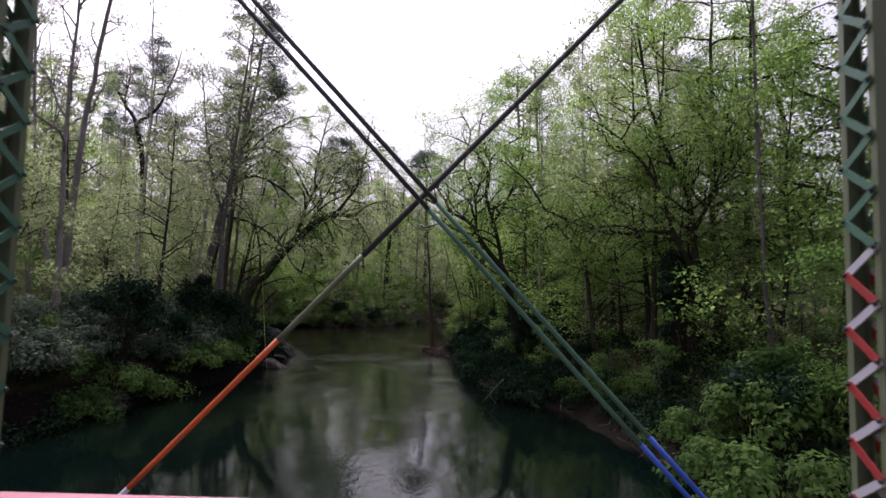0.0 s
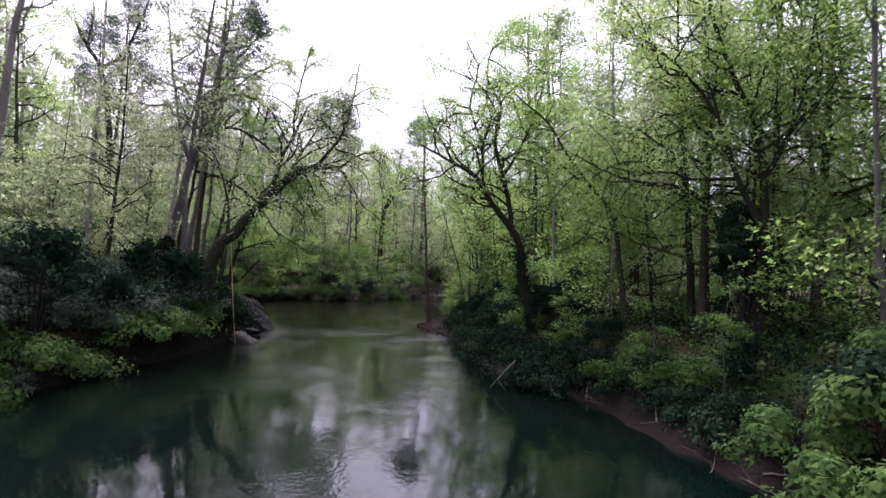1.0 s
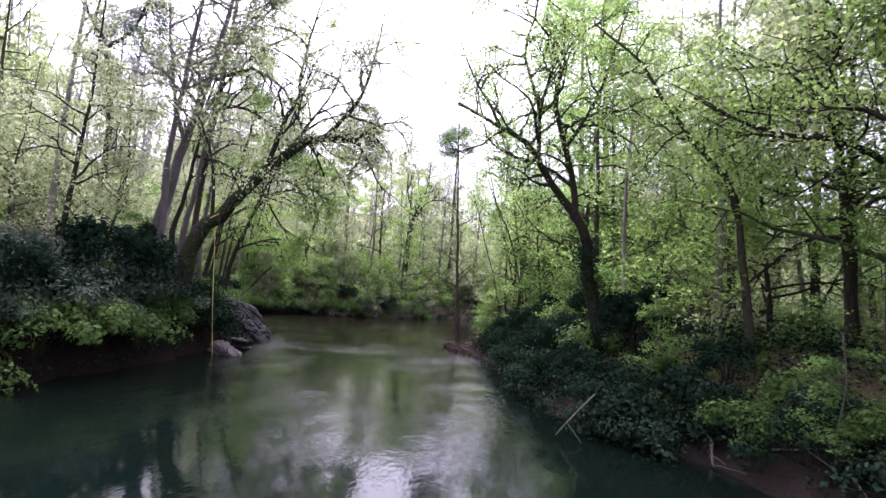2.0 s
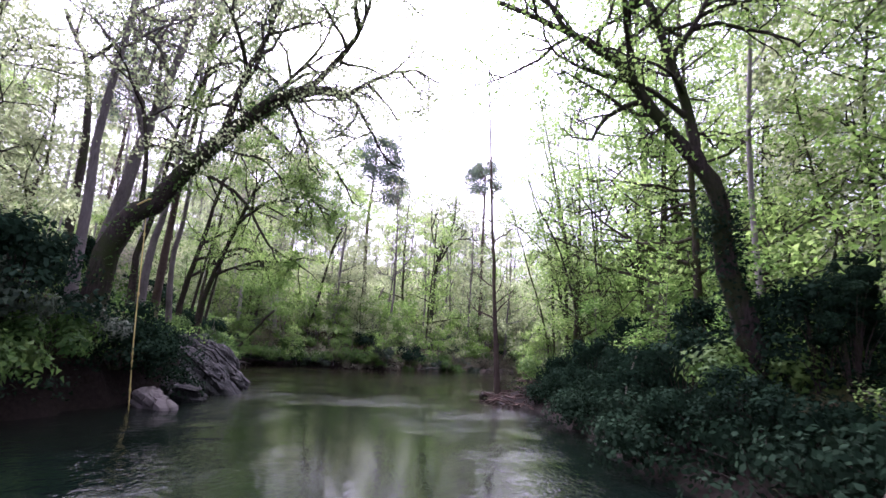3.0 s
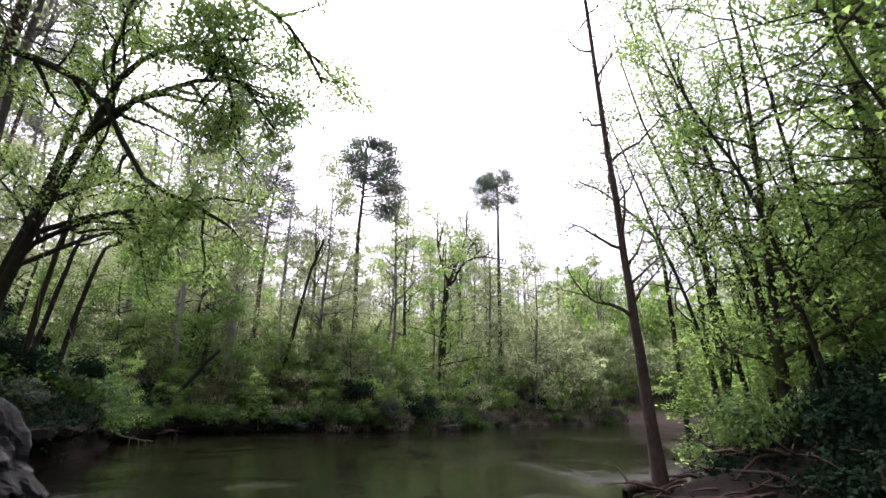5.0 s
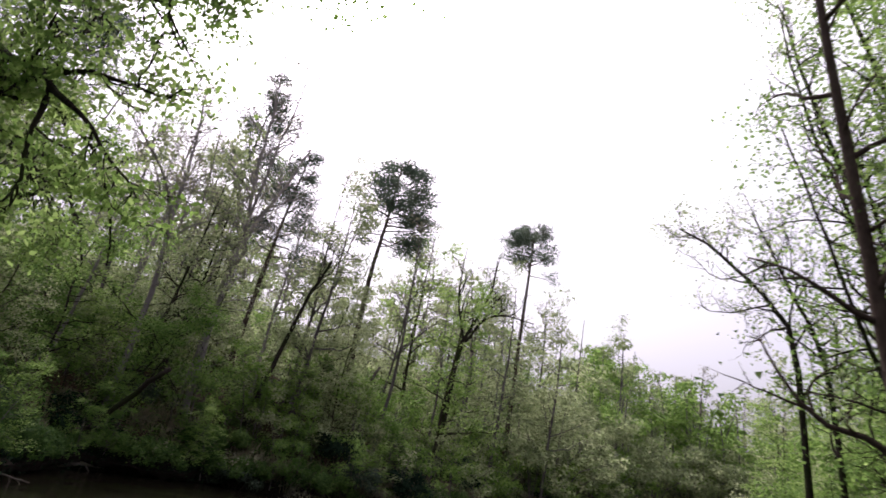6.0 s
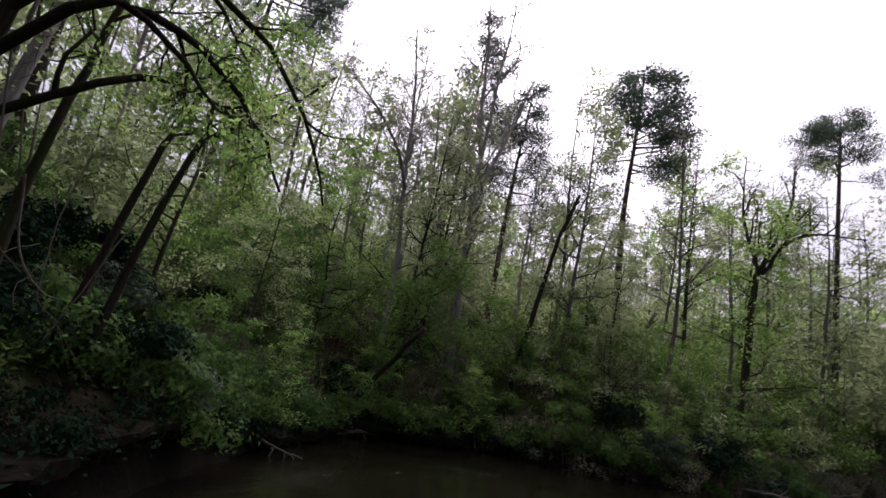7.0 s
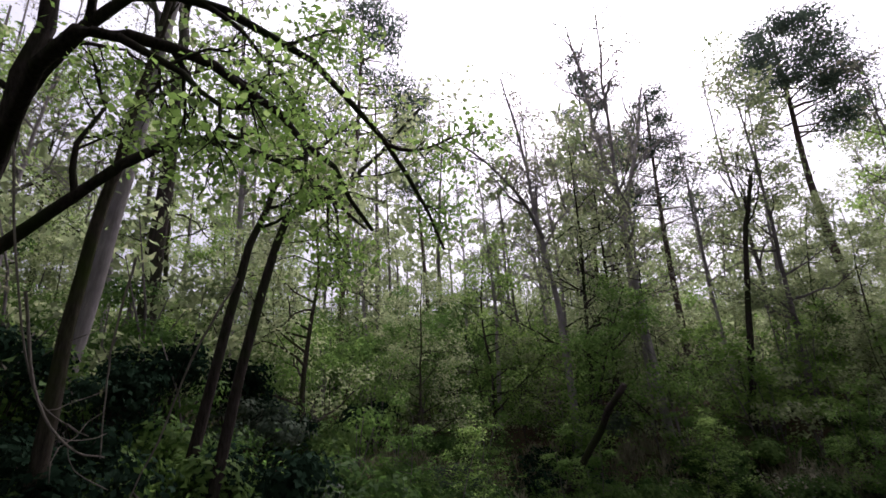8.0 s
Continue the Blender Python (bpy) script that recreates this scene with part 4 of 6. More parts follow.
def settle(kinds, places, weights, small, large, lean=0.0):
    rs = np.random.RandomState(int(1000 * sum(map(sum, places[:3]))) % 99991)
    for x, y in places:
        k = kinds[rs.choice(len(kinds), p=np.array(weights) / sum(weights))]
        turn, size = rs.uniform(0, 360), rs.uniform(small, large)
        tip = (rs.normal() * lean, rs.normal() * lean)
        if k.name in used:
            clone(k, x, y, turn, size, 0.15, tip)
        else:
            used[k.name] = True
            k.matrix_basis = pose(x, y, ground_at(x, y) - 0.15, *tip, turn) @ Matrix.Diagonal((size, size, size, 1))


settle(tall, spots(15, -48, -14, 22, 110, 5, 40, 3.0, True), [3, 1, 7, 1, 3], 0.8, 1.25, 4)
settle(far_tall, spots(23, -24, 34, 86, 150, 5, 55, 3.0, True), [5, 3, 4], 0.85, 1.2, 3)
settle(tall, spots(13, 10, 30, 24, 70, 7, 30, 3.0, False), [3, 5, 1, 4, 2], 0.85, 1.2, 4)
settle(middle, spots(6, -40, -13, 20, 50, 5, 18, 3.0, True), [1, 5, 1], 0.7, 1.1, 4)
settle(middle, spots(13, -45, -16, 56, 90, 4, 18, 3.0, True), [2, 2, 5], 0.6, 1.0, 4)
settle(middle, spots(16, -34, 26, 84, 130, 2.5, 36, 3.0, True), [2, 4, 1], 0.7, 1.1, 4)
settle(middle, spots(13, 7, 30, 22, 80, 5.5, 20, 3.0, False), [5, 3, 3], 0.8, 1.15, 4)
settle(young, spots(16, -45, -12, 18, 92, 2.2, 20, 1.6, True), [2, 4, 2, 5], 0.7, 1.3, 4)
settle(young, spots(12, -26, 20, 74, 120, 1.2, 12, 1.8, True), [3, 5, 2, 4], 0.6, 1.2, 4)
settle(young, spots(10, 6, 30, 22, 76, 5.0, 16, 1.8, False), [5, 4, 4, 0], 0.7, 1.2, 4)
settle(bush, spots(8, -26, -9, 18, 50, 1.0, 6.0, 1.0, True), [5, 3, 3, 2, 1, 0], 0.7, 1.25)
settle(bush, spots(12, -30, -14, 53, 68, 0.6, 6.0, 1.0, True, 7.0), [2, 1, 2, 5, 1, 0], 0.6, 1.0)
settle(bush, spots(16, -45, -12, 20, 90, 5.0, 20.0, 1.5, True), [3, 3, 0, 4, 1, 3], 0.8, 1.4)
settle(bush, spots(40, -30, 10, 60, 120, 0.1, 5.0, 1.2, True), [1, 0, 1, 5, 3, 4], 0.8, 1.4)
settle(bush, spots(12, 0, 20, 22, 80, 2.2, 7.0, 1.1, False), [4, 1, 3, 5, 0, 1], 0.7, 1.1)
settle(bush, spots(10, 6, 26, 22, 60, 5.0, 16.0, 1.4, False), [2, 1, 0, 5, 0, 1], 0.8, 1.3)
settle(tall, spots(8, -48, -21, 42, 72, 4, 40, 2.6, True), [1, 4, 5, 1, 2], 0.8, 1.2, 4)
settle(bush, spots(42, -26, 10, 78, 118, -0.4, 1.2, 1.0, True), [0, 0, 1, 5, 3, 7], 0.6, 1.0)
for x, y, s, k in [(8.6, 56.5, 1.35, 0), (10.2, 52.5, 1.3, 0), (12.5, 60.0, 1.4, 0), (10.0, 67.5, 1.2, 0), (10.5, 45.0, 1.25, 0), (16.8, 37.0, 1.2, 1), (12.0, 40.0, 1.2, 0), (15.5, 29.5, 1.2, 0)]:
    clone(middle[k], x, y, 47 * y, s)
# evergreens along both banks
for k, y in enumerate(np.arange(37.3, 53.0, 1.35)):
    edge = float(np.interp(y, [p[1] for p in RIGHT[3:13]], [p[0] for p in RIGHT[3:13]]))
    clone(bush[k % 2], edge + 1.55 + 0.3 * math.sin(3 * k), y, 77 * k, 0.72 + 0.16 * math.sin(5 * k), 0.2)
    if k % 2:
        clone(bush[1] if k % 4 == 1 else young[0], edge + 3.3, y + 0.5, 41 * k, 0.8, 0.2)
for k, y in enumerate(np.arange(22.5, 41.5, 1.5)):
    edge = float(np.interp(y, [p[1] for p in LEFT[3:10]], [p[0] for p in LEFT[3:10]]))
    clone(bush[(4, 0, 4, 3, 4, 1)[k % 6]], edge - 1.3 - 0.4 * math.sin(2 * k), y, 53 * k, 1.2 + 0.2 * math.sin(4 * k), 0.2)
    if k % 2:
        clone(bush[(3, 4)[k % 4 == 1]], edge - 3.3, y + 0.6, 29 * k, 1.15, 0.2)
# green growth along the lip of the undercut bank
for k, (x, y) in enumerate([(-21.7, 62.4), (-22.9, 64.3), (-24.3, 66.5), (-25.2, 68.8), (-25.6, 71.3), (-25.3, 73.8), (-24.4, 75.9), (-22.9, 78.2), (-20.4, 80.4), (-18.2, 81.8)]):
    clone(bush[3], x, y, 67 * k, 0.75 + 0.12 * math.sin(3 * k), 0.0)
    if k % 2:
        clone(young[0], x - 1.4, y + 0.4, 31 * k, 0.6, 0.1)
# high crowns that close in over the banks
for x, y, s, k in [(7.6, 44.5, 1.0, 4), (9.6, 39.0, 1.05, 4), (12.4, 36.0, 1.05, 3), (15.8, 33.0, 1.0, 1), (11.8, 33.4, 0.85, 1), (6.9, 48.5, 0.85, 1), (6.8, 55.0, 1.05, 1), (9.2, 57.5, 1.1, 1), (12.9, 46.0, 1.1, 3), (17.5, 28.5, 0.95, 1)]:
    clone(tall[k], x, y, 83 * y, s)
for x, y, s, k in [(-17.6, 40.0, 0.8, 3), (-18.6, 33.0, 1.0, 2), (-21.5, 43.5, 1.0, 2), (2.8, 58.9, 0.8, 1), (-28.0, 79.0, 0.9, 3)]:
    clone(tall[k], x, y, 83 * y, s)
for x, y, s, k in [(-22.5, 87.0, 0.95, 0), (-17.0, 91.0, 1.0, 2), (-13.0, 95.0, 0.9, 1), (-9.0, 103.0, 1.0, 0), (-25.5, 92.0, 1.1, 2), (-4.0, 108.0, 1.0, 0), (-18.0, 101.0, 1.15, 1)]:
    clone(far_tall[k], x, y, 83 * y, s)
# fresh woods on the outside of the bend
for x, y, s, k in [(15.0, 93.0, 0.72, 1), (18.2, 92.0, 0.78, 1), (17.2, 96.5, 0.8, 0), (20.4, 100.0, 0.85, 1), (22.6, 96.5, 0.85, 1), (13.6, 97.0, 0.7, 1), (16.2, 102.0, 0.8, 0), (24.5, 102.0, 0.95, 1), (12.0, 92.0, 0.6, 1), (20.0, 88.0, 0.75, 1), (23.5, 91.0, 0.8, 0)]:
    clone(far_tall[k], x, y, 83 * y, s)
for x, y, s, k in [(8.8, 78.5, 0.6, 0), (10.6, 80.5, 0.75, 0), (12.2, 84.0, 0.85, 1), (13.8, 88.0, 0.9, 0), (17.0, 87.0, 0.9, 2), (10.4, 84.5, 0.6, 0), (15.2, 83.0, 0.9, 0), (13.0, 78.0, 0.8, 1)]:
    clone(middle[k], x, y, 61 * y, s)
# dark evergreens added to stand in for the shade at the hollow's back
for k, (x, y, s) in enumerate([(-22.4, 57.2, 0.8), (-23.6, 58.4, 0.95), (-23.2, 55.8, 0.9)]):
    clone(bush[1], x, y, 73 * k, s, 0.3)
for x, y, s in [(0.9, 58.2, 0.75), (2.0, 59.6, 0.95), (3.0, 61.2, 1.0)]:
    clone(young[2], x, y, 51 * y, s)
# grey half-bare trees along the hill's skyline
for k, (x, y, s) in enumerate([(-27.5, 81, 0.75), (-32, 75, 0.72), (-35, 82, 0.8), (-33, 88, 0.8), (-38, 78, 0.75), (-40, 88, 0.85), (-36, 70, 0.7), (-26.5, 88, 0.8), (-43, 73, 0.75), (-38, 64, 0.7), (-34, 58, 0.75)]):
    clone(tall[2], x, y, 97 * k, s, 0.2, (3 * math.sin(k), 3 * math.cos(2 * k)))
# fresh growth leaning out over the undercut edge
for k, (x, y) in enumerate([(-20.9, 61.4), (-22.9, 65.0), (-24.2, 68.0), (-24.5, 71.0), (-23.9, 74.0), (-22.9, 76.4), (-21.3, 78.3), (-19.3, 79.8), (-17.2, 80.5), (-15.4, 82.0), (-24.6, 69.5), (-24.4, 72.6), (-23.4, 75.2), (-22.2, 77.4), (-20.3, 79.2), (-18.2, 80.2), (-16.3, 81.2), (-14.6, 83.0)]):
    clone((bush[3], young[2], bush[3], young[0])[k % 4], x, y, 67 * k + 20, (0.9, 0.7, 0.8, 0.55)[k % 4], ground_at(x, y) - 0.45)
for x, y, s in PINE_SPOTS:
    src = bpy.data.objects["pine_tree.003" if (int(x) % 2) else "pine_tree.002"]
    clone(src, x, y, rs.uniform(0, 360), s * rs.uniform(0.8, 1.05), 0.3)

# the far woods beyond the bend
def woodland(name, label, count, box, keep, low, high, lobes, per, size, mat, seed):
    """Many distant trees: straight stems that carry flattened clumps of leaves."""
    rs = np.random.RandomState(seed)
    stems, at, face, n = Tubes(), [], [], 0
    while n < count:
        x, y = rs.uniform(box[0], box[1]), rs.uniform(box[2], box[3])
        d, hill = shore(x, y)
        if d[0] < 5 or not keep(x, y):
            continue
        n += 1
        z, up_to = ground_at(x, y), rs.uniform(low, high)
        stems.add(spline([(x, y, z - 1), (x + rs.normal() * 0.5, y, z + up_to * 0.5), (x + rs.normal(), y, z + up_to)], 4), 0.2, 0.05, 4)
        for lobe in range(lobes):
            up = rs.uniform(0.14, 1.0)
            reach = 2.7 * (1.15 - up) ** 0.5
            c = np.array([x, y, z + up_to * up]) + rs.normal(size=3) * np.array([reach, reach, 0.6])
            out = rs.normal(size=(per, 3))
            out /= np.linalg.norm(out, axis=1)[:, None]
            at.append(c + out * rs.uniform(1.0, 1.9) * rs.uniform(0.7, 1.1, per)[:, None] * np.array([1, 1, 0.6]))
            face.append(out)
    woods = tagged(new(name), label, "woods", kind="stuff")
    part_mesh("trunks", stems.mesh(name + "_trunks", BARK_GREY), woods)
    part_mesh("crowns", leaf_mesh(name + "_crowns", np.vstack(at), size, mat, rs, 0.4, 0.7, 0.0, 3, np.vstack(face)), woods)


woodland("far_woods", "distant woods in pale spring green on the hills", 340, (-120, 110, 10, 210),
         lambda x, y: not (-36 < x < 44 and y < 106) and not (x > 20 and y < 60), 14, 24, 9, 40, 0.62, LEAF_SPRING, 77)
woodland("far_woods", "dense soft green woods on the hill past the bend", 150, (2, 80, 104, 185), lambda x, y: True, 13, 21, 11, 55, 0.6, LEAF_FRESH, 78)


def cover(name, label, clumps, box, near, far, size, mat, seed, each=34, high=0.55, side=None):
    """Low growth over the ground, in clumps."""
    rs = np.random.RandomState(seed)
    px, py = rs.uniform(box[0], box[1], clumps * 6), rs.uniform(box[2], box[3], clumps * 6)
    d, hill = shore(px, py)
    ok = (np.hypot(px + 12.4, py - 47.8) > 2.2) & (d > near) & (d < far) & (rolling(px * 1.7, py * 1.7) > -0.75)
    if side is not None:
        ok &= hill == side
    px, py = px[ok][:clumps], py[ok][:clumps]
    pz = height(px, py)
    n = len(px)
    q = rs.normal(size=(n, each, 3)) * np.array([0.34, 0.34, 0.0])
    q[:, :, 2] = rs.uniform(0.0, 1.0, (n, each)) ** 1.5 * high * rs.uniform(0.4, 1.6, (n, 1))
    at = q + np.stack([px, py, pz], 1)[:, None, :]
    hub = tagged(new(name), label, "undergrowth", kind="stuff")
    part_mesh("foliage", leaf_mesh(name, at.reshape(-1, 3), size, mat, rs, 0.6, 0.8, 0.0, 3), hub)


cover("undergrowth", "low green spring undergrowth on the hillside", 1500, (-44, 16, 20, 116), 0.4, 20, 0.14, LEAF_LOW, 501, 44, 0.8, True)
cover("undergrowth", "yellow-green low growth between the trees", 700, (-44, 16, 20, 116), 0.6, 20, 0.13, LEAF_GREEN, 502, 46, 0.8, True)
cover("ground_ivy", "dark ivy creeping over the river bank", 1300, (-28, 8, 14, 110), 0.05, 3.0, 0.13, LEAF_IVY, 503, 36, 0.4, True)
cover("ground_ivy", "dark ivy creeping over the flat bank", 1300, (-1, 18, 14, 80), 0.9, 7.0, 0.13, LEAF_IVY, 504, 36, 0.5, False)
cover("undergrowth", "low green spring undergrowth on the flat bank", 900, (0, 40, 14, 95), 3.0, 24, 0.17, LEAF_LOW, 505, 36, 0.7, False)


def brush(name, label, count, box, near, far, low, high, size, mat, seed, full=0.8, side=True):
    """Thickets from head-high to tree-high: thin bent stems that carry flattened clumps of leaves."""
    rs = np.random.RandomState(seed)
    px, py = rs.uniform(box[0], box[1], count * 8), rs.uniform(box[2], box[3], count * 8)
    d, hill = shore(px, py)
    ok = (d > near) & (d < far) & (hill == side)
    px, py = px[ok][:count], py[ok][:count]
    pz = height(px, py)
    stems, at, face = Tubes(), [], []
    for x, y, z in zip(px, py, pz):
        h = rs.uniform(low, high)
        for lobe in range(7):
            up = rs.uniform(0.2, 0.95)
            wide = 0.24 * (1.2 - up) ** 0.5
            c = np.array([x, y, z + h * up]) + rs.normal(size=3) * np.array([wide, wide, 0.04]) * h
            if lobe < 4:
                stems.add(np.array([(x, y, z - 0.2), (x + (c[0] - x) * 0.4, y + (c[1] - y) * 0.4, z + h * up * 0.6), tuple(c)]), 0.009 * h + 0.005, 0.01, 4)
            r = h * rs.uniform(0.11, 0.21)
            n = max(12, int(full * 9.5 * r * r / (size * size)))
            out = rs.normal(size=(n, 3))
            out /= np.linalg.norm(out, axis=1)[:, None]
            at.append(c + out * (r * rs.uniform(0.55, 1.15, n))[:, None] * np.array([1, 1, 0.5]))
            face.append(out)
    hub = tagged(new(name), label, "thicket", kind="stuff")
    part_mesh("stems", stems.mesh(name + "_stems", BARK_GREY), hub)
    part_mesh("foliage", leaf_mesh(name, np.vstack(at), size, mat, rs, 0.55, 0.7, 0.0, 3, np.vstack(face) * 0.7), hub)


brush("hill_thicket", "soft yellow-green thicket over the hillside", 150, (-70, 20, 80, 135), 5, 60, 3.0, 7.0, 0.26, LEAF_SPRING, 511, 0.55)
brush("hill_thicket", "fresh green thicket between the hillside trees", 90, (-70, 20, 80, 135), 4, 50, 2.5, 6.0, 0.25, LEAF_FRESH, 512, 0.6)
brush("hill_thicket", "fine-leaved green thicket on the slope above the bend", 70, (-46, -18, 61, 84), 2, 24, 1.8, 4.5, 0.14, LEAF_GREEN, 517, 0.6)
brush("hill_thicket", "fine-leaved dark thicket on the slope above the bend", 60, (-46, -18, 55, 84), 1.5, 20, 1.5, 3.5, 0.13, LEAF_LOW, 518, 0.7)
brush("hill_thicket", "green shady thicket at the foot of the hill", 34, (-34, -20.5, 50, 61), 2, 16, 2.0, 4.5, 0.13, LEAF_LOW, 520, 0.7)
brush("hill_thicket", "tall pale woods edge beyond the river's bend", 90, (-10, 45, 104, 150), 1, 40, 6.0, 12.0, 0.42, LEAF_SPRING, 519, 0.7)
brush("bank_thicket", "leafy green thicket along the far waterline", 90, (-26, 26, 82, 126), 0.3, 10, 2.5, 5.5, 0.22, LEAF_FRESH, 514, 0.6)
brush("bank_thicket", "tangled yellow-green brush along the far waterline", 70, (-26, 26, 82, 126), 0.2, 8, 2.0, 4.0, 0.18, LEAF_SPRING, 515, 0.45)
brush("bank_thicket", "yellow-green thicket behind the flat bank", 70, (4, 34, 60, 116), 0.8, 22, 3.0, 6.5, 0.22, LEAF_SPRING, 516, 0.6, False)
brush("bank_thicket", "low fresh green thicket inside the river's bend", 105, (0, 20, 61, 90), 0.6, 14, 3.5, 9.5, 0.22, LEAF_FRESH, 521, 0.55, False)
brush("hill_thicket", "pale budding thicket on the near hillside", 110, (-60, -15, 20, 60), 6, 40, 2.5, 6.5, 0.22, LEAF_SPRING, 513, 0.45)
cover("hill_thicket", "pale green thicket covering the far hillside", 1400, (-70, 70, 84, 170), 16, 75, 0.34, LEAF_SPRING, 506, 34, 2.6, True)
cover("hill_thicket", "pale green thicket covering the near hillside", 800, (-80, -30, 20, 84), 16, 60, 0.3, LEAF_FRESH, 507, 34, 2.2, True)


def grass(name, label, tufts, box, near, far, tall_, mat, seed, side=True):
    """Tufts of long dry blades along the waterline."""
    rs = np.random.RandomState(seed)
    px, py = rs.uniform(box[0], box[1], tufts * 20), rs.uniform(box[2], box[3], tufts * 20)
    d, hill = shore(px, py)
    ok = (d > near) & (d < far) & (hill == side)
    px, py = px[ok][:tufts], py[ok][:tufts]
    pz = np.maximum(height(px, py), 0.0)
    v, f = [], []
    for x, y, z in zip(px, py, pz):
        for _ in range(26):
            a, ln = rs.uniform(0, 6.283), tall_ * rs.uniform(0.5, 1.3)
            q = np.array([x, y, z]) + rs.normal(size=3) * np.array([0.16, 0.16, 0.0])
            w = np.array([-math.sin(a), math.cos(a), 0]) * 0.016
            bend = np.array([math.cos(a), math.sin(a), 0]) * ln * rs.uniform(0.1, 0.5)
            k = len(v)
            v += [tuple(q - w), tuple(q + w), tuple(q + bend * 0.4 + w * 0.8 + (0, 0, ln * 0.65)), tuple(q + bend + (0, 0, ln))]
            f += [(k, k + 1, k + 2), (k, k + 2, k + 3)]
    hub = tagged(new(name), label, "grass", kind="stuff")
    part_mesh("blades", mesh_of(name, v, f, mat), hub)


grass("dry_grass", "tan dry grass tufts along the far waterline", 420, (-22, 14, 79, 122), -0.2, 2.2, 0.9, GRASS_DRY, 531)
grass("dry_grass", "thin tan grass on the bank above the bend", 140, (-30, -14, 64, 82), 0.6, 5, 0.6, GRASS_DRY, 532)


# ---- rocks ----
def rock(label, at, size, turn, tip, seed, name="rock", mat=None, nose=0.45, layer=0.26):
    """A weathered slab: bedded in layers, thinning to a nose at its lower end."""
    rs = np.random.RandomState(seed)
    bm = bmesh.new()
    bmesh.ops.create_cube(bm, size=2)
    bmesh.ops.subdivide_edges(bm, edges=bm.edges, cuts=27, use_grid_fill=True)
    off = Vector(rs.uniform(-50, 50, 3))
    half = Vector(size) / 2
    beds = rs.uniform(-0.26, 0.16, 40)
    rough = min(1.0, size[2] / 1.1)
    for v in bm.verts:
        p = v.co.lerp(v.co.normalized() * 1.2, 0.42)
        slim = 1 - nose * max(0.0, p.x) ** 1.5
        q = Vector((p.x * half.x, p.y * half.y * (0.6 + 0.4 * slim), p.z * half.z * slim))
        lift = noise.noise(Vector((q.x * 0.45, q.y * 0.45, 0)) + off) * 0.22
        u = (q.z + lift) / layer + 20
        k = int(u)
        w = min(1.0, max(0.0, (u - k - 0.72) / 0.28))
        step = beds[k % 40] * (1 - w) + beds[(k + 1) % 40] * w
        big = noise.fractal(q * 0.7 + off, 1.0, 2.1, 3)
        crack = abs(noise.noise(Vector((q.x * 1.1, q.y * 2.2, q.z * 0.8)) + off))
        fine = noise.fractal(q * 2.6 + off, 0.85, 2.1, 5)
        flat = Vector((q.x, q.y, 0))
        out = q.normalized()
        v.co = q + (flat.normalized() if flat.length > 0.01 else out) * step * 1.5 * rough + out * rough * (0.26 * big + 0.11 * fine - 0.22 * max(0.0, 0.12 - crack) / 0.12)
    me = bpy.data.meshes.new(name)
    bm.to_mesh(me)
    bm.free()
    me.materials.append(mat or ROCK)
    ob = tagged(new(name, me), label, "rock", "bank rocks")
    ob.matrix_basis = pose(*at, tip[0], tip[1], turn)
    return ob


SLAB = "dark layered rock slab with pale ridges dipping into the river"
rock(SLAB, (-13.9, 50.6, 0.75), (3.9, 1.5, 1.6), 4, (10, 30), 301, nose=0.55)
rock(SLAB, (-12.5, 47.9, 0.4), (4.2, 1.7, 1.3), -8, (-8, 31), 302, nose=0.5)
rock(SLAB, (-12.4, 46.2, 0.1), (3.0, 1.2, 1.0), -14, (0, 30), 304)
rock(SLAB, (-12.0, 45.2, 0.0), (2.6, 0.8, 0.8), -20, (0, 27), 313)
rock("weathered dark boulder jammed among the bank rocks", (-14.5, 48.6, 1.5), (1.9, 1.3, 1.1), 20, (5, 20), 305, nose=0.2)
rock("weathered dark boulder jammed among the bank rocks", (-15.6, 49.8, 1.7), (1.8, 1.3, 1.1), 40, (0, 12), 306, nose=0.2)
rock("weathered dark boulder jammed among the bank rocks", (-13.4, 44.8, 0.6), (1.7, 1.2, 0.9), 70, (0, 14), 312, nose=0.2)
rock("pale flat rock at the foot of the rope", (-10.35, 42.2, 0.14), (1.6, 0.8, 0.55), -20, (4, 16), 307, mat=ROCK_PALE, layer=0.18)
rock("small dark rock at the waterline", (-11.0, 44.6, 0.1), (1.1, 0.8, 0.6), 30, (0, 8), 308, layer=0.2)
rock("small pale rock at the waterline", (-12.3, 30.6, 0.05), (1.0, 0.5, 0.35), 10, (0, 4), 309, mat=ROCK_PALE, layer=0.15)
rock("small pale rock at the waterline", (-12.5, 29.6, 0.05), (0.7, 0.5, 0.3), 60, (0, 4), 310, mat=ROCK_PALE, layer=0.15)


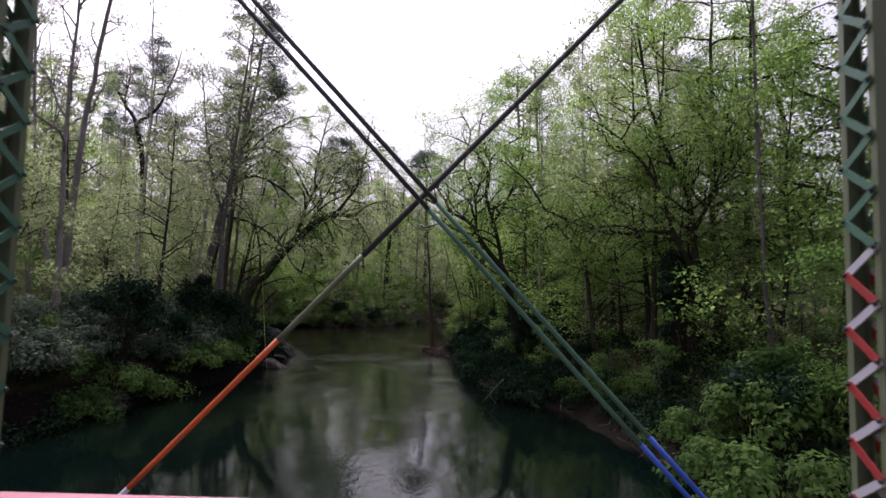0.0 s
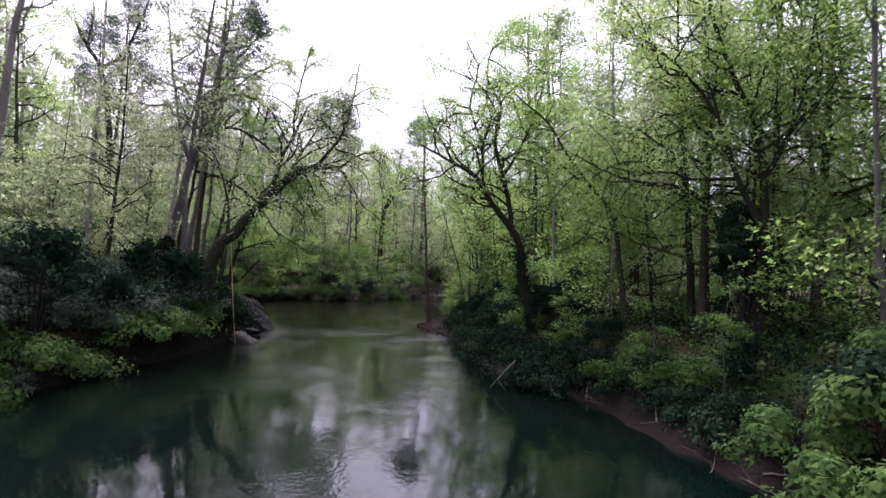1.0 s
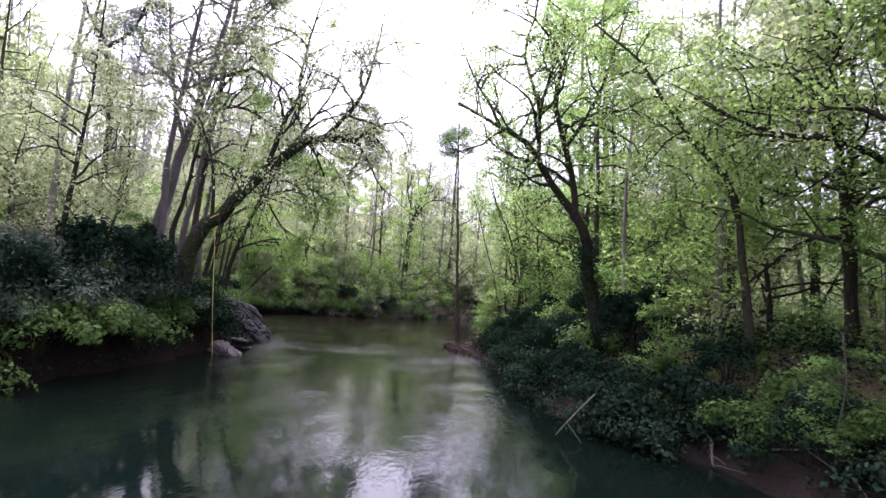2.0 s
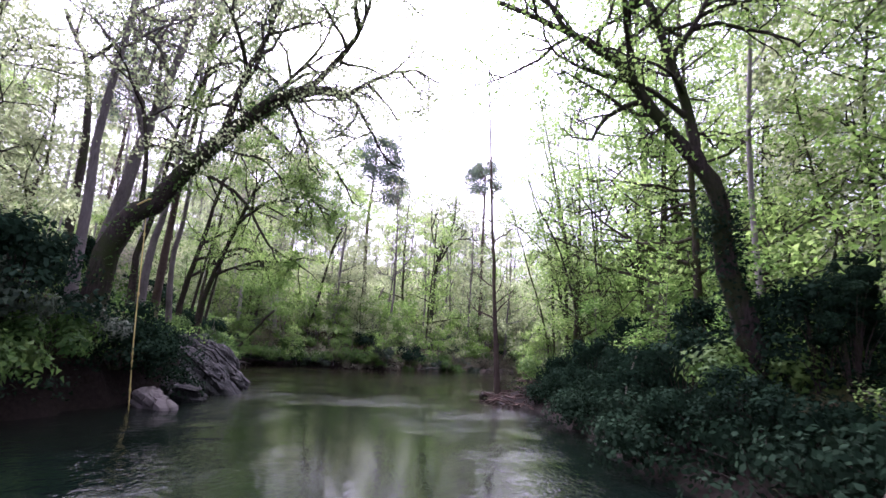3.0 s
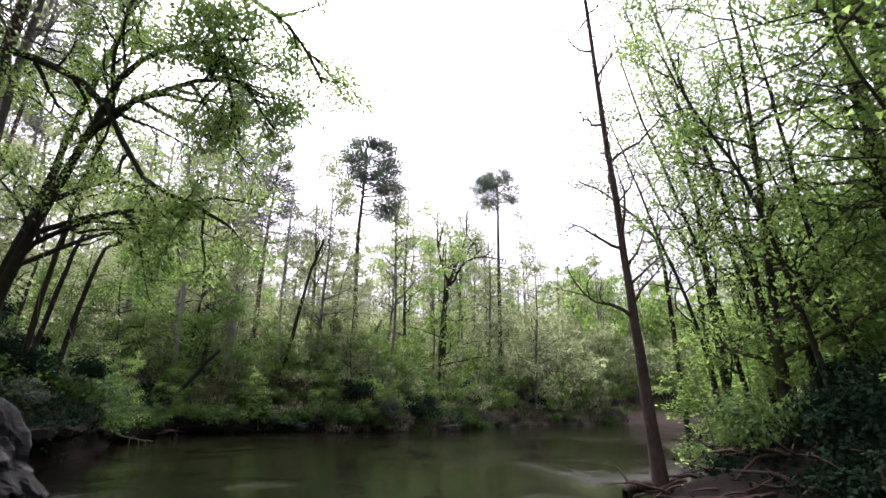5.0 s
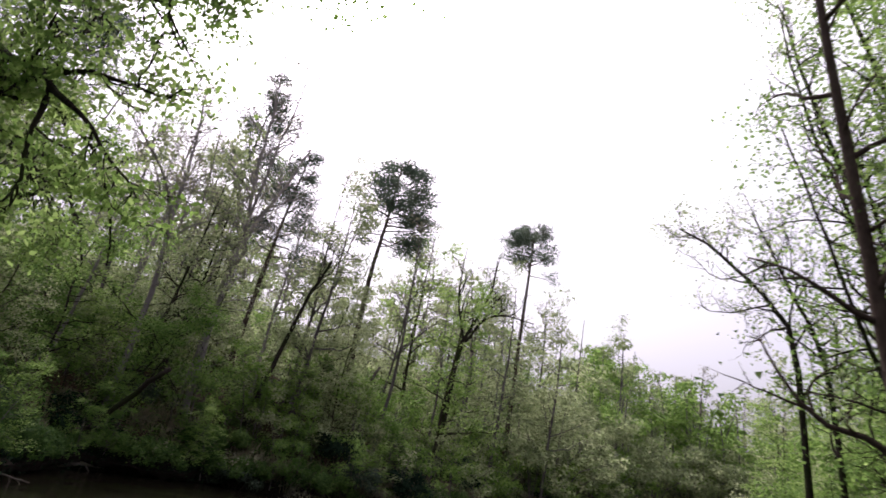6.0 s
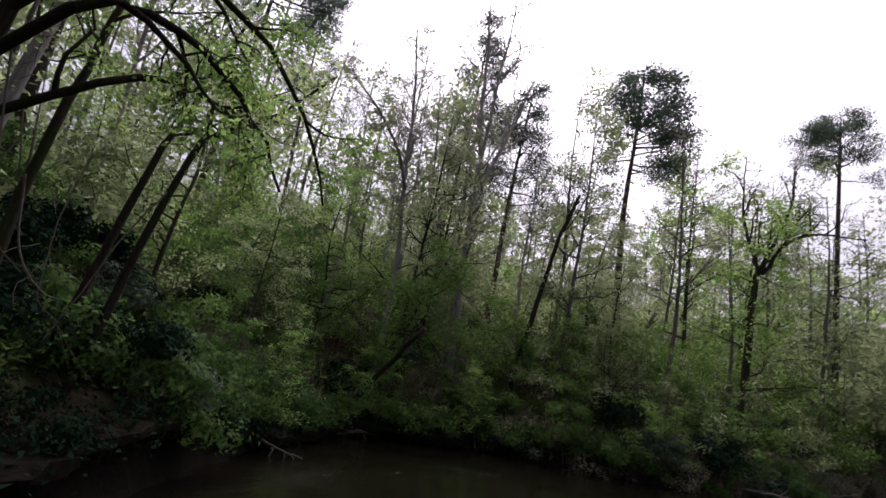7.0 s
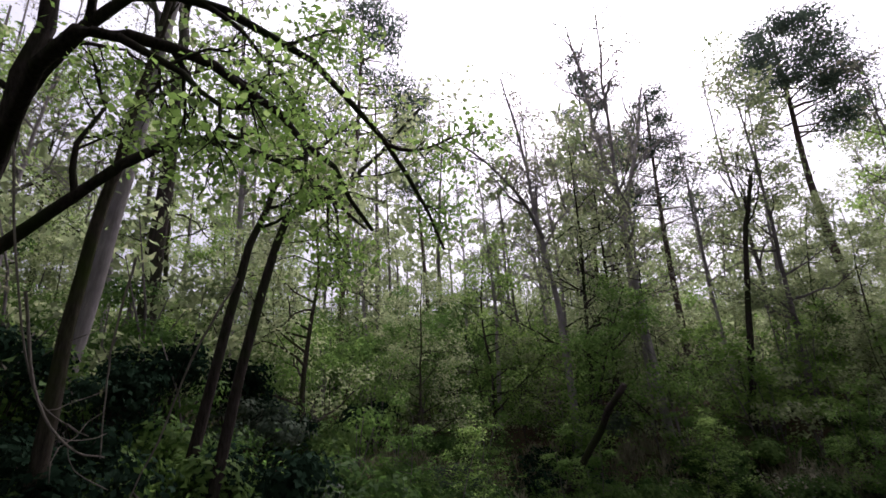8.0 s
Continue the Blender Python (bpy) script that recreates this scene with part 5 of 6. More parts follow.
# ---- overhanging lips of the undercut banks ----
def lip(name, label, line, y0, y1, side, top, over, seed):
    """A shelf of turf and roots that juts over the water, with ivy hanging off its edge."""
    rs = np.random.RandomState(seed)
    pts = np.array([p for p in line if y0 - 8 < p[1] < y1 + 8], float)
    run = np.concatenate([[0], np.cumsum(np.hypot(*np.diff(pts, axis=0).T))])
    s = np.arange(0, run[-1], 0.4)
    mid = np.stack([np.interp(s, run, pts[:, 0]), np.interp(s, run, pts[:, 1])], 1)
    for _ in range(3):
        mid[1:-1] = (mid[:-2] + mid[1:-1] * 2 + mid[2:]) / 4
    keep = (mid[:, 1] > y0) & (mid[:, 1] < y1)
    mid = mid[keep]
    tan = np.gradient(mid, axis=0)
    tan /= np.linalg.norm(tan, axis=1)[:, None]
    out = np.stack([tan[:, 1], -tan[:, 0]], 1) * side
    n = len(mid)
    k = np.arange(n)
    ease = np.clip(np.minimum(k, n - 1 - k) / 5, 0, 1)
    reach = over * (0.75 + 0.35 * np.sin(k * 0.37 + seed) + 0.25 * np.sin(k * 0.93) + rs.normal(size=n) * 0.12) * ease
    z = top + 0.16 * np.sin(k * 0.29 + 1.0) + rs.normal(size=n) * 0.04
    ring = [(-2.2, 0.1, 0), (-1.0, 0.08, 0), (0.0, 0.0, 0.5), (0.0, -0.06, 1.0), (0.0, -0.24, 0.96), (-0.1, -0.36, 0.55), (-0.9, -0.75, 0)]
    v = [(*(mid[i] + out[i] * (a + c * reach[i])), z[i] + b + rs.normal() * 0.05) for i in range(n) for a, b, c in ring]
    m = len(ring)
    f = [(i * m + j, i * m + (j + 1) % m, (i + 1) * m + (j + 1) % m, (i + 1) * m + j) for i in range(n - 1) for j in range(m)]
    f += [tuple(range(m - 1, -1, -1)), tuple(range((n - 1) * m, n * m))]
    hub = tagged(new(name), label, "river bank", kind="structure")
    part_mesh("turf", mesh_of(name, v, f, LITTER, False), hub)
    pick = rs.randint(0, n, n * 64)
    d = rs.uniform(-1.2, 1.08, len(pick))
    xy = mid[pick] + out[pick] * (np.where(d > 0, reach[pick], 0.9) * d)[:, None] + rs.normal(size=(len(pick), 2)) * 0.12
    up = z[pick] + np.where(d > 0.8, rs.uniform(-0.85, 0.15, len(pick)) * rs.uniform(0.2, 1, n)[pick], rs.uniform(-0.02, 0.3, len(pick)))
    part_mesh("foliage", leaf_mesh(name + "_foliage", np.column_stack([xy, up]), 0.12, LEAF_IVY, rs, 0.5, 0.7, 0.5, 3), hub)


lip("bank_ledge", "overhanging turf ledge above a dark undercut bank", LEFT, 51.5, 62.4, 1, 1.2, 0.55, 461)
lip("bank_ledge", "low ragged turf edge just above the water", LEFT, 62.8, 79, 1, 0.5, 0.45, 462)


# ---- rope swing ----
rope = Tubes()
line = spline([(-11.3, 41.62, 6.2), (-11.05, 41.5, 4.2), (-10.8, 41.4, 2.0), (-10.5, 41.3, -0.05)], 30)
rope.add(line, 0.016, 0.016, 6)
swing = tagged(new("rope_swing"), "long yellow rope hanging from the leaning tree to the water", "rope")
part_mesh("rope", rope.mesh("rope", ROPE), swing)
for z in (5.2, 3.4, 1.6, 0.55):
    k = int(np.argmin(abs(line[:, 2] - z)))
    knot = Tubes()
    knot.add(line[k - 1:k + 2] * 0.25 + line[k] * 0.75, 0.034, 0.03, 7)
    part_mesh("knot", knot.mesh("knot", ROPE), swing)
loop = Tubes()
loop.add(spline([(-11.35 + 0.42 * math.cos(a), 41.66 + 0.36 * math.sin(a), 6.1 + 0.3 * math.cos(a)) for a in np.linspace(0, 6.2, 9)], 24), 0.024, 0.024, 6)
part_mesh("loop", loop.mesh("loop", ROPE), swing)


# ---- fallen wood ----
def log(name, label, ctrl, r0, r1, mat, seed, twigs=0, category="log"):
    rs = np.random.RandomState(seed)
    hub = tagged(new(name), label, category)
    hub.location = ctrl[0]
    t = Tubes()
    pts = spline(np.array(ctrl) - np.array(ctrl[0]), 14)
    pts[1:-1] += rs.normal(size=(13, 3)) * r0 * 0.25
    t.add(pts, r0, r1, 8, 0.08, rs)
    part_mesh("stem", t.mesh(name, mat), hub)
    for _ in range(twigs):
        k = rs.randint(4, 13)
        b = Tubes()
        b.add(shoot(rs, pts[k], side_way(rs, pts[k + 1] - pts[k], 0.6), rs.uniform(0.4, 1.3), 5, 0.2, 0.02), r0 * 0.3, 0.006, 5)
        part_mesh("snag", b.mesh("snag", mat), hub)
    return hub


log("leaning_log", "dark broken trunk leaning up from the water's edge", [(-26.6, 72, 0.4), (-25, 72, 1.9), (-22.3, 72, 4.9)], 0.17, 0.11, BARK_DARK, 401, 2)
log("leaning_log", "pale bare dead trunk leaning on the far bank", [(-19.9, 90, ground_at(-19.9, 90) - 0.2), (-19.0, 90, 6.2), (-17.7, 90, 9.4)], 0.16, 0.10, DEADWOOD, 402, 1)
log("fallen_log", "long weathered log lying along the waterline", [(-24.9, 66.5, 0.22), (-24.9, 70.0, 0.2), (-24.2, 74, 0.26), (-22.6, 78.2, 0.3)], 0.14, 0.08, DEADWOOD, 403, 5)
log("fallen_log", "broken grey log lying along the waterline", [(-21.5, 79.2, 0.12), (-19.5, 80.3, 0.2), (-17.2, 81.2, 0.3)], 0.13, 0.08, DEADWOOD, 404, 3)
log("fallen_log", "pale driftwood branch stranded at the waterline", [(-22.9, 65.2, 0.4), (-22.3, 65.4, 0.26), (-21.8, 65.6, 0.16), (-21.3, 65.9, 0.08)], 0.05, 0.02, DEADWOOD, 405, 4)
log("dead_branch", "dead pale branch sticking up at the waterline", [(-8.5, 98.6, 0.1), (-8.2, 98.4, 1.5), (-8.9, 98.2, 3.2)], 0.07, 0.02, DEADWOOD, 406, 4, "branch")
log("dead_branch", "forked pale dead branch hanging off the bank", [(4.7, 33.6, 1.2), (4.2, 33.4, 0.7), (3.7, 33.3, 0.1)], 0.022, 0.01, DEADWOOD, 407, 1, "branch")
log("dead_branch", "forked pale dead branch hanging off the bank", [(3.9, 44.0, 2.6), (3.5, 43.6, 1.5), (3.5, 43.2, 0.9), (2.9, 42.8, 0.2)], 0.03, 0.012, DEADWOOD, 408, 2, "branch")
roots = tagged(new("exposed_roots"), "tangle of bare reddish roots and driftwood at the river tree", "roots")
rrs = np.random.RandomState(420)
for k in range(90):
    x, y = rrs.uniform(-1.3, 3.0), rrs.uniform(50.4, 57.4)
    if shore(x, y)[0][0] < -0.9:
        continue
    t = Tubes()
    z = max(0.06, ground_at(x, y)) + rrs.uniform(0.02, 0.16)
    d = np.array([rrs.uniform(-1, -0.2), rrs.normal() * 0.5, rrs.normal() * 0.03])
    t.add(shoot(rrs, (x, y, z), d / np.linalg.norm(d), rrs.uniform(0.6, 1.7), 7, 0.2, -0.016), rrs.uniform(0.02, 0.055), 0.01, 6)
    part_mesh("root", t.mesh("root", ROOTWOOD), roots)
log("driftwood_lump", "dark stub of driftwood caught against the river tree", [(-1.9, 55.6, 0.05), (-1.6, 55.7, 0.2), (-1.2, 55.8, 0.18)], 0.13, 0.10, BARK_DARK, 421, 2)


# sticks and drift washed onto the dirt shore
srs = np.random.RandomState(440)
for k in range(26):
    y = srs.uniform(20, 36)
    edge = float(np.interp(y, [p[1] for p in RIGHT[2:9]], [p[0] for p in RIGHT[2:9]]))
    x = edge + srs.uniform(0.2, 1.9)
    a, ln = srs.uniform(0, 6.28), srs.uniform(0.5, 1.9)
    ends = [(x + ln * u * math.cos(a), y + ln * u * math.sin(a)) for u in (0, 0.5, 1)]
    log("stick", "weathered stick lying on the bare dirt shore", [(px, py, max(0.03, ground_at(px, py)) + 0.03 + 0.05 * srs.rand()) for px, py in ends], srs.uniform(0.012, 0.03), 0.006, DEADWOOD, 441 + k, srs.randint(0, 3), "stick")
for k, (x, y) in enumerate([(-20.6, 81.0), (-14.8, 84.0), (-12.2, 88.4), (-9.6, 95.4), (-17.9, 81.6), (-6.0, 102.0)]):
    a = srs.uniform(-0.6, 0.9)
    log("fallen_log", "pale driftwood stranded along the far waterline", [(x, y, 0.15), (x + 1.2 * math.cos(a), y + 1.2 * math.sin(a), 0.3), (x + 2.6 * math.cos(a), y + 2.6 * math.sin(a), 0.35 + 0.5 * srs.rand())], 0.09, 0.03, DEADWOOD, 480 + k, 4)


# pale dead vines hanging over the dark hollow
for k, ctrl in enumerate([[(-18.6, 55.6, 7.2), (-18.6, 55.9, 5.7), (-18.8, 56.3, 4.2), (-18.8, 56.8, 3.7)], [(-18.2, 58.3, 5.6), (-18.4, 57.9, 4.6), (-18.6, 57.6, 3.5), (-18.6, 57.3, 2.7)],
                          [(-18.5, 57.1, 5.8), (-18.65, 57.0, 4.6), (-18.6, 57.05, 3.4)], [(-17.6, 56.1, 5.0), (-17.7, 56.35, 4.0), (-17.55, 56.7, 3.5), (-17.6, 57.0, 3.4)]]):
    log("hanging_vine", "pale dead vine hanging above the shady hollow", ctrl, 0.018, 0.008, DEADWOOD, 450 + k, 2, "vine")


# a bit of pale railing among the trees on the steep bank
def railing(x, y):
    z = ground_at(x, y)
    hub = tagged(new("wooden_railing"), "short weathered pale wooden railing on the wooded bank", "railing")
    hub.matrix_basis = pose(x, y, z, 0, 0, 20)
    for px in (-0.55, 0.55):
        t = Tubes()
        t.add(spline([(px, 0, -0.3), (px, 0, 1.2)], 4), 0.05, 0.045, 7)
        part_mesh("post", t.mesh("post", BARK_PALE), hub)
    for pz in (0.42, 0.8):
        t = Tubes()
        t.add(spline([(-0.7, -0.06, pz + 0.06), (0.7, -0.06, pz)], 5), 0.042, 0.04, 6)
        part_mesh("rail", t.mesh("rail", BARK_PALE), hub)


railing(-32.82, 63.61)


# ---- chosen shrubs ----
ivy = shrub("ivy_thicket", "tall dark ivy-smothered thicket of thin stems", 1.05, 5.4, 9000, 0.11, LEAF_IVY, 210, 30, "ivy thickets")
ivy.matrix_basis = pose(12.4, 31.0, ground_at(12.4, 31.0) - 0.2)
clone(ivy, 13.2, 31.9, 140, 0.8)
for x, y, s in [(6.8, 38.4, 0.55), (6.2, 41.4, 0.48), (7.9, 40.4, 0.55)]:
    clone(ivy, x, y, 40 * x, s, 0.4)
for x, y, s in [(9.0, 30.6, 0.6), (7.0, 36.4, 0.6), (10.6, 28.6, 0.65)]:
    clone(young[0], x, y, 71 * y, s)
plant("ivy_tree", "dark ivied tree rising in bent forks out of the thicket", "tree",
      down_to_ground(12.7, 31, [(12.9, 31, 6.4), (12.85, 31, 8.6), (12.5, 31, 10.4), (11.7, 31, 12), (10.9, 31, 14.5), (10.4, 31, 18)]), 0.2, 0.05, dict(OPEN, n1=16, start=0.35, len1=3.6, leaf=12, n3=4, spread=0.3), 431, BARK_DARK, LEAF_FRESH, 0.115,
      [([(12.8, 31, 6.6), (11.9, 31, 8.6), (11.2, 31.2, 10.8), (9.8, 31.4, 12.6), (8.2, 31.6, 13.8)], 0.12, 14), ([(12.85, 31, 8.2), (14.0, 31, 11), (14.6, 31, 15)], 0.11, 12)])
plant("arched_tree", "slim dark tree arching out towards the river", "tree",
      down_to_ground(13.0, 34, [(12.8, 34, 6.4), (11.9, 34, 8.0), (10.6, 34, 8.55), (9.6, 34, 8.6), (8.4, 34, 8.9), (7.0, 34, 9.6)]), 0.14, 0.03, dict(OPEN, n1=16, start=0.4, len1=3.0, leaf=12, rise=0.6, spread=0.28), 432, BARK_DARK, LEAF_FRESH, 0.115)
plant("arched_tree", "slim dark tree arching out towards the river", "tree",
      down_to_ground(9.6, 36, [(9.3, 36, 5.0), (8.9, 36, 7.4), (7.6, 36, 9.0), (6.6, 36, 10.4), (5.8, 36, 11.6), (4.4, 36, 12.8)]), 0.15, 0.03, dict(OPEN, n1=18, start=0.35, len1=3.0, leaf=12, rise=0.6, spread=0.28), 433, BARK_MOSSY, LEAF_FRESH, 0.115)
curtain = bush[2]
for x, y, s in [(4.8, 37.4, 1.0), (4.3, 39.4, 1.1), (3.9, 41.4, 1.1), (3.6, 43.4, 1.0), (3.4, 45.4, 1.1), (3.1, 47.5, 1.0), (2.8, 49.4, 1.0), (2.6, 51.5, 0.9), (6.6, 33.9, 1.0), (5.8, 34.9, 1.1), (5.2, 36.0, 1.1), (6.9, 35.2, 1.4), (8.9, 31.6, 1.0), (9.7, 29.2, 0.9), (10.6, 26.6, 1.0), (2.8, 53.4, 1.0), (3.4, 55.2, 1.1), (4.2, 57.6, 1.1), (1.5, 57.2, 0.75), (2.3, 54.4, 0.8), (1.7, 52.4, 0.8), (2.6, 50.2, 0.85), (3.0, 48.0, 0.85), (3.3, 45.8, 0.85), (2.2, 58.2, 0.9)]:
    clone(curtain, x, y, 57 * y, s, 0.1)
for x, y, s in [(-12.4, 24.8, 1.2), (-12.4, 27.0, 1.1), (-12.1, 29.0, 1.1), (-11.8, 31.2, 1.0), (-11.7, 33.4, 1.1), (-11.5, 35.4, 1.1), (-11.5, 37.4, 1.1), (-11.9, 39.4, 1.0), (-12.8, 43.6, 1.0), (-12.3, 44.9, 0.9), (-12.2, 42.4, 1.1), (-13.3, 46.0, 0.9), (-13.4, 43.4, 1.3), (-12.8, 22.6, 1.2)]:
    clone(bush[3] if x < 0 and y < 42 and int(y) % 2 else curtain, x, y, 57 * y, s, 0.1)
for x, y, s in [(-13.0, 31.6, 1.0), (-14.6, 33.4, 1.3), (-12.3, 34.6, 0.8), (-14.2, 29.6, 1.2), (-15.6, 36.4, 1.4), (-15.4, 31.6, 1.4), (-16.2, 27.6, 1.4), (-13.4, 25.4, 1.1), (-12.3, 28.0, 0.8), (-12.0, 32.4, 0.75), (-11.8, 36.6, 0.75), (-15.8, 40.0, 1.3)]:
    clone(bush[4], x, y, 91 * y, s, 0.1)
for x, y, s in [(-19.0, 57.6, 0.8), (-20.6, 58.9, 0.9), (-22.6, 63.0, 0.9), (-19.6, 56.4, 0.8), (-21.0, 58.0, 1.1)]:
    clone(bush[2 if int(10 * y) % 3 == 0 else 3], x, y, 61 * y, s * 0.85, 0.0)
for k, (x, y) in enumerate([(7.5, 34.0), (8.3, 32.9), (7.1, 36.3), (8.6, 35.0), (9.6, 33.2), (6.6, 35.0), (9.3, 31.6), (10.2, 30.2)]):
    clone(bush[3] if k % 3 else bush[0], x, y, 59 * k, 0.7 + 0.1 * math.sin(2 * k), 0.1)
blossom = shrub("white_shrub", "shrub with drooping whitish leaves at the water's edge", 1.2, 1.5, 3600, 0.10, LEAF_WHITE, 211, 18, "bank shrubs", 0.35, 0.5, 0.4)
blossom.matrix_basis = pose(-21.3, 60.9, max(1.0, ground_at(-21.3, 60.9)) - 0.1)
for x, y, s in [(10.6, 24.6, 1.0), (12.4, 23.4, 1.3), (10.4, 22.2, 1.0), (13.6, 25.4, 1.2), (11.0, 20.4, 1.2), (14.2, 21.6, 1.3)]:
    clone(bush[3], x, y, 33 * x, s, 0.05)


# ---- the iron truss bridge ----
BRIDGE = pose(3.44, 8.62, 0, 0, 0, 4.6)


def box_mesh(name, x0, x1, y0, y1, z0, z1, mat, bevel=0.004):
    bm = bmesh.new()
    bmesh.ops.create_cube(bm, size=1)
    for v in bm.verts:
        v.co = Vector(((x0 + x1) / 2 + v.co.x * (x1 - x0), (y0 + y1) / 2 + v.co.y * (y1 - y0), (z0 + z1) / 2 + v.co.z * (z1 - z0)))
    if bevel:
        bmesh.ops.bevel(bm, geom=bm.edges[:], offset=bevel, segments=1, affect="EDGES")
    me = bpy.data.meshes.new(name)
    bm.to_mesh(me)
    bm.free()
    me.materials.append(mat)
    return me


def channel_mesh(name, length, depth, flange, thick, mat):
    """A C-shaped rolled section along z: the web lies in the y-z plane and the flanges point to +x."""
    a, b, t = flange, depth / 2, thick
    ring = [(0, -b), (a, -b), (a, -b + t), (t, -b + t), (t, b - t), (a, b - t), (a, b), (0, b)]
    v = [(x, y, z) for z in (0, length) for x, y in ring]
    f = [(i, (i + 1) % 8, 8 + (i + 1) % 8, 8 + i) for i in range(8)]
    f += [(7, 6, 5, 4), (7, 4, 3, 0), (0, 3, 2, 1), (12, 13, 14, 15), (8, 11, 12, 15), (9, 10, 11, 8)]
    return mesh_of(name, v, f, mat)


def bar_between(name, a, b, wide, thick, mat, round_=False):
    a, b = Vector(a), Vector(b)
    if round_:
        t = Tubes()
        t.add(spline([tuple(a), tuple(b)], 6), wide / 2, wide / 2, 10)
        t.f.append(tuple(range(9, -1, -1)))
        return t.mesh(name, mat)
    d = (b - a).normalized()
    side = d.cross(Vector((0, 1, 0))).normalized() * wide / 2
    n = Vector((0, 1, 0)) * thick / 2
    v = [p + s * side + q * n for p in (a, b) for s in (-1, 1) for q in (-1, 1)]
    return mesh_of(name, v, [(0, 1, 3, 2), (4, 6, 7, 5), (0, 4, 5, 1), (2, 3, 7, 6), (0, 2, 6, 4), (1, 5, 7, 3)], mat)


LOW, TOP, HALF, WIDE = 3.9, 7.75, 1.83, 0.20
STEP = 0.118


bm = bmesh.new()
bmesh.ops.create_uvsphere(bm, u_segments=6, v_segments=4, radius=0.011)
RIVET = bpy.data.meshes.new("rivet")
bm.to_mesh(RIVET)
bm.free()
RIVET.materials.append(PAINT_BLACK)


def post_at(x, turn, bright=1.7):
    hub = tagged(new("truss_post"), "laced iron bridge post in flaking green, red and white paint", "bridge post", "truss posts")
    hub.matrix_basis = BRIDGE @ pose(x, 0, LOW, 0, 0, turn)
    rail = channel_mesh("rail", TOP - LOW, 0.085, 0.034, 0.008, PAINT_OLIVE)
    part_mesh("rail", rail, hub, "olive-painted rolled channel").matrix_basis = pose(-WIDE / 2, 0, 0)
    part_mesh("rail", rail, hub, "olive-painted rolled channel").matrix_basis = pose(WIDE / 2, 0, 0, 0, 0, 180)
    bars = {}
    for face in (-0.05, 0.05):
        for k in range(int((TOP - LOW) / STEP)):
            low = k * STEP < bright
            up = k % 2 == 0
            mat = (PAINT_WHITE if up else PAINT_RED) if low else PAINT_GREEN
            key = (up, mat.name)
            if key not in bars:
                s = 1 if up else -1
                bars[key] = bar_between("lacing_bar", (-s * 0.082, 0, 0), (s * 0.082, 0, STEP), 0.034, 0.008, mat)
            y = face + (0.004 if up else -0.004)
            bar = part_mesh("lacing_bar", bars[key], hub)
            bar.matrix_basis = pose(0, y, k * STEP)
            if face < 0:
                part_mesh("rivet", RIVET, bar).matrix_basis = pose(-0.082 if up else 0.082, -0.06 - y, 0)
    return hub


# the laced sides of the posts face along the bridge
post_at(-HALF - 0.01, 90, 0.0)
first = post_at(HALF + 0.1, -90)
for k in (2, 3, -1, -2, -3, -4):
    copy_thing(first, BRIDGE @ pose(-HALF + 2 * HALF * k, 0, LOW, 0, 0, 90 if k < 0 else -90))


def brace_at(x):
    """Crossed rods of one panel: a pair one way, a single bar the other way."""
    mid, run = (LOW + TOP) / 2 + 0.02, HALF
    pair = tagged(new("paired_rods"), "pair of thin round iron tension rods, grey, green and blue", "tension rod", "truss rods")
    pair.matrix_basis = BRIDGE @ pose(x, -0.02, mid)
    rise = 1.06 * run
    for s in (-0.023, 0.023):
        o = Vector((0.72, 0, 0.69)) * s
        at = [Vector((-run, 0, rise)), Vector((0.05, 0, -0.05)), Vector((0.95, 0, -1.0)), Vector((run, 0, -rise))]
        for a, b, mat, lab in zip(at[:-1], at[1:], (PAINT_BLACK, PAINT_GREEN, PAINT_BLUE), ("dark grey rod", "green-painted rod", "blue-painted rod")):
            part_mesh("rod", bar_between("rod", a + o, b + o, 0.021, 0, mat, True), pair, lab)
    one = tagged(new("single_rod"), "single iron counter rod, dark above and orange below", "tension rod", "truss rods")
    one.matrix_basis = BRIDGE @ pose(x, 0.05, mid)
    at = [Vector((run, 0, run * 1.06)), Vector((-0.25, 0, -0.265)), Vector((-0.60, 0, -0.636)), Vector((-1.2, 0, -1.27)), Vector((-run, 0, -run * 1.06))]
    for a, b, mat, lab in zip(at[:-1], at[1:], (PAINT_BLACK, PAINT_OLIVE, PAINT_ORANGE, PAINT_WHITE), ("dark grey rod", "olive rod", "orange-painted rod", "white-painted rod")):
        part_mesh("rod", bar_between("rod", a, b, 0.026, 0, mat, True), one, lab)
    return pair, one


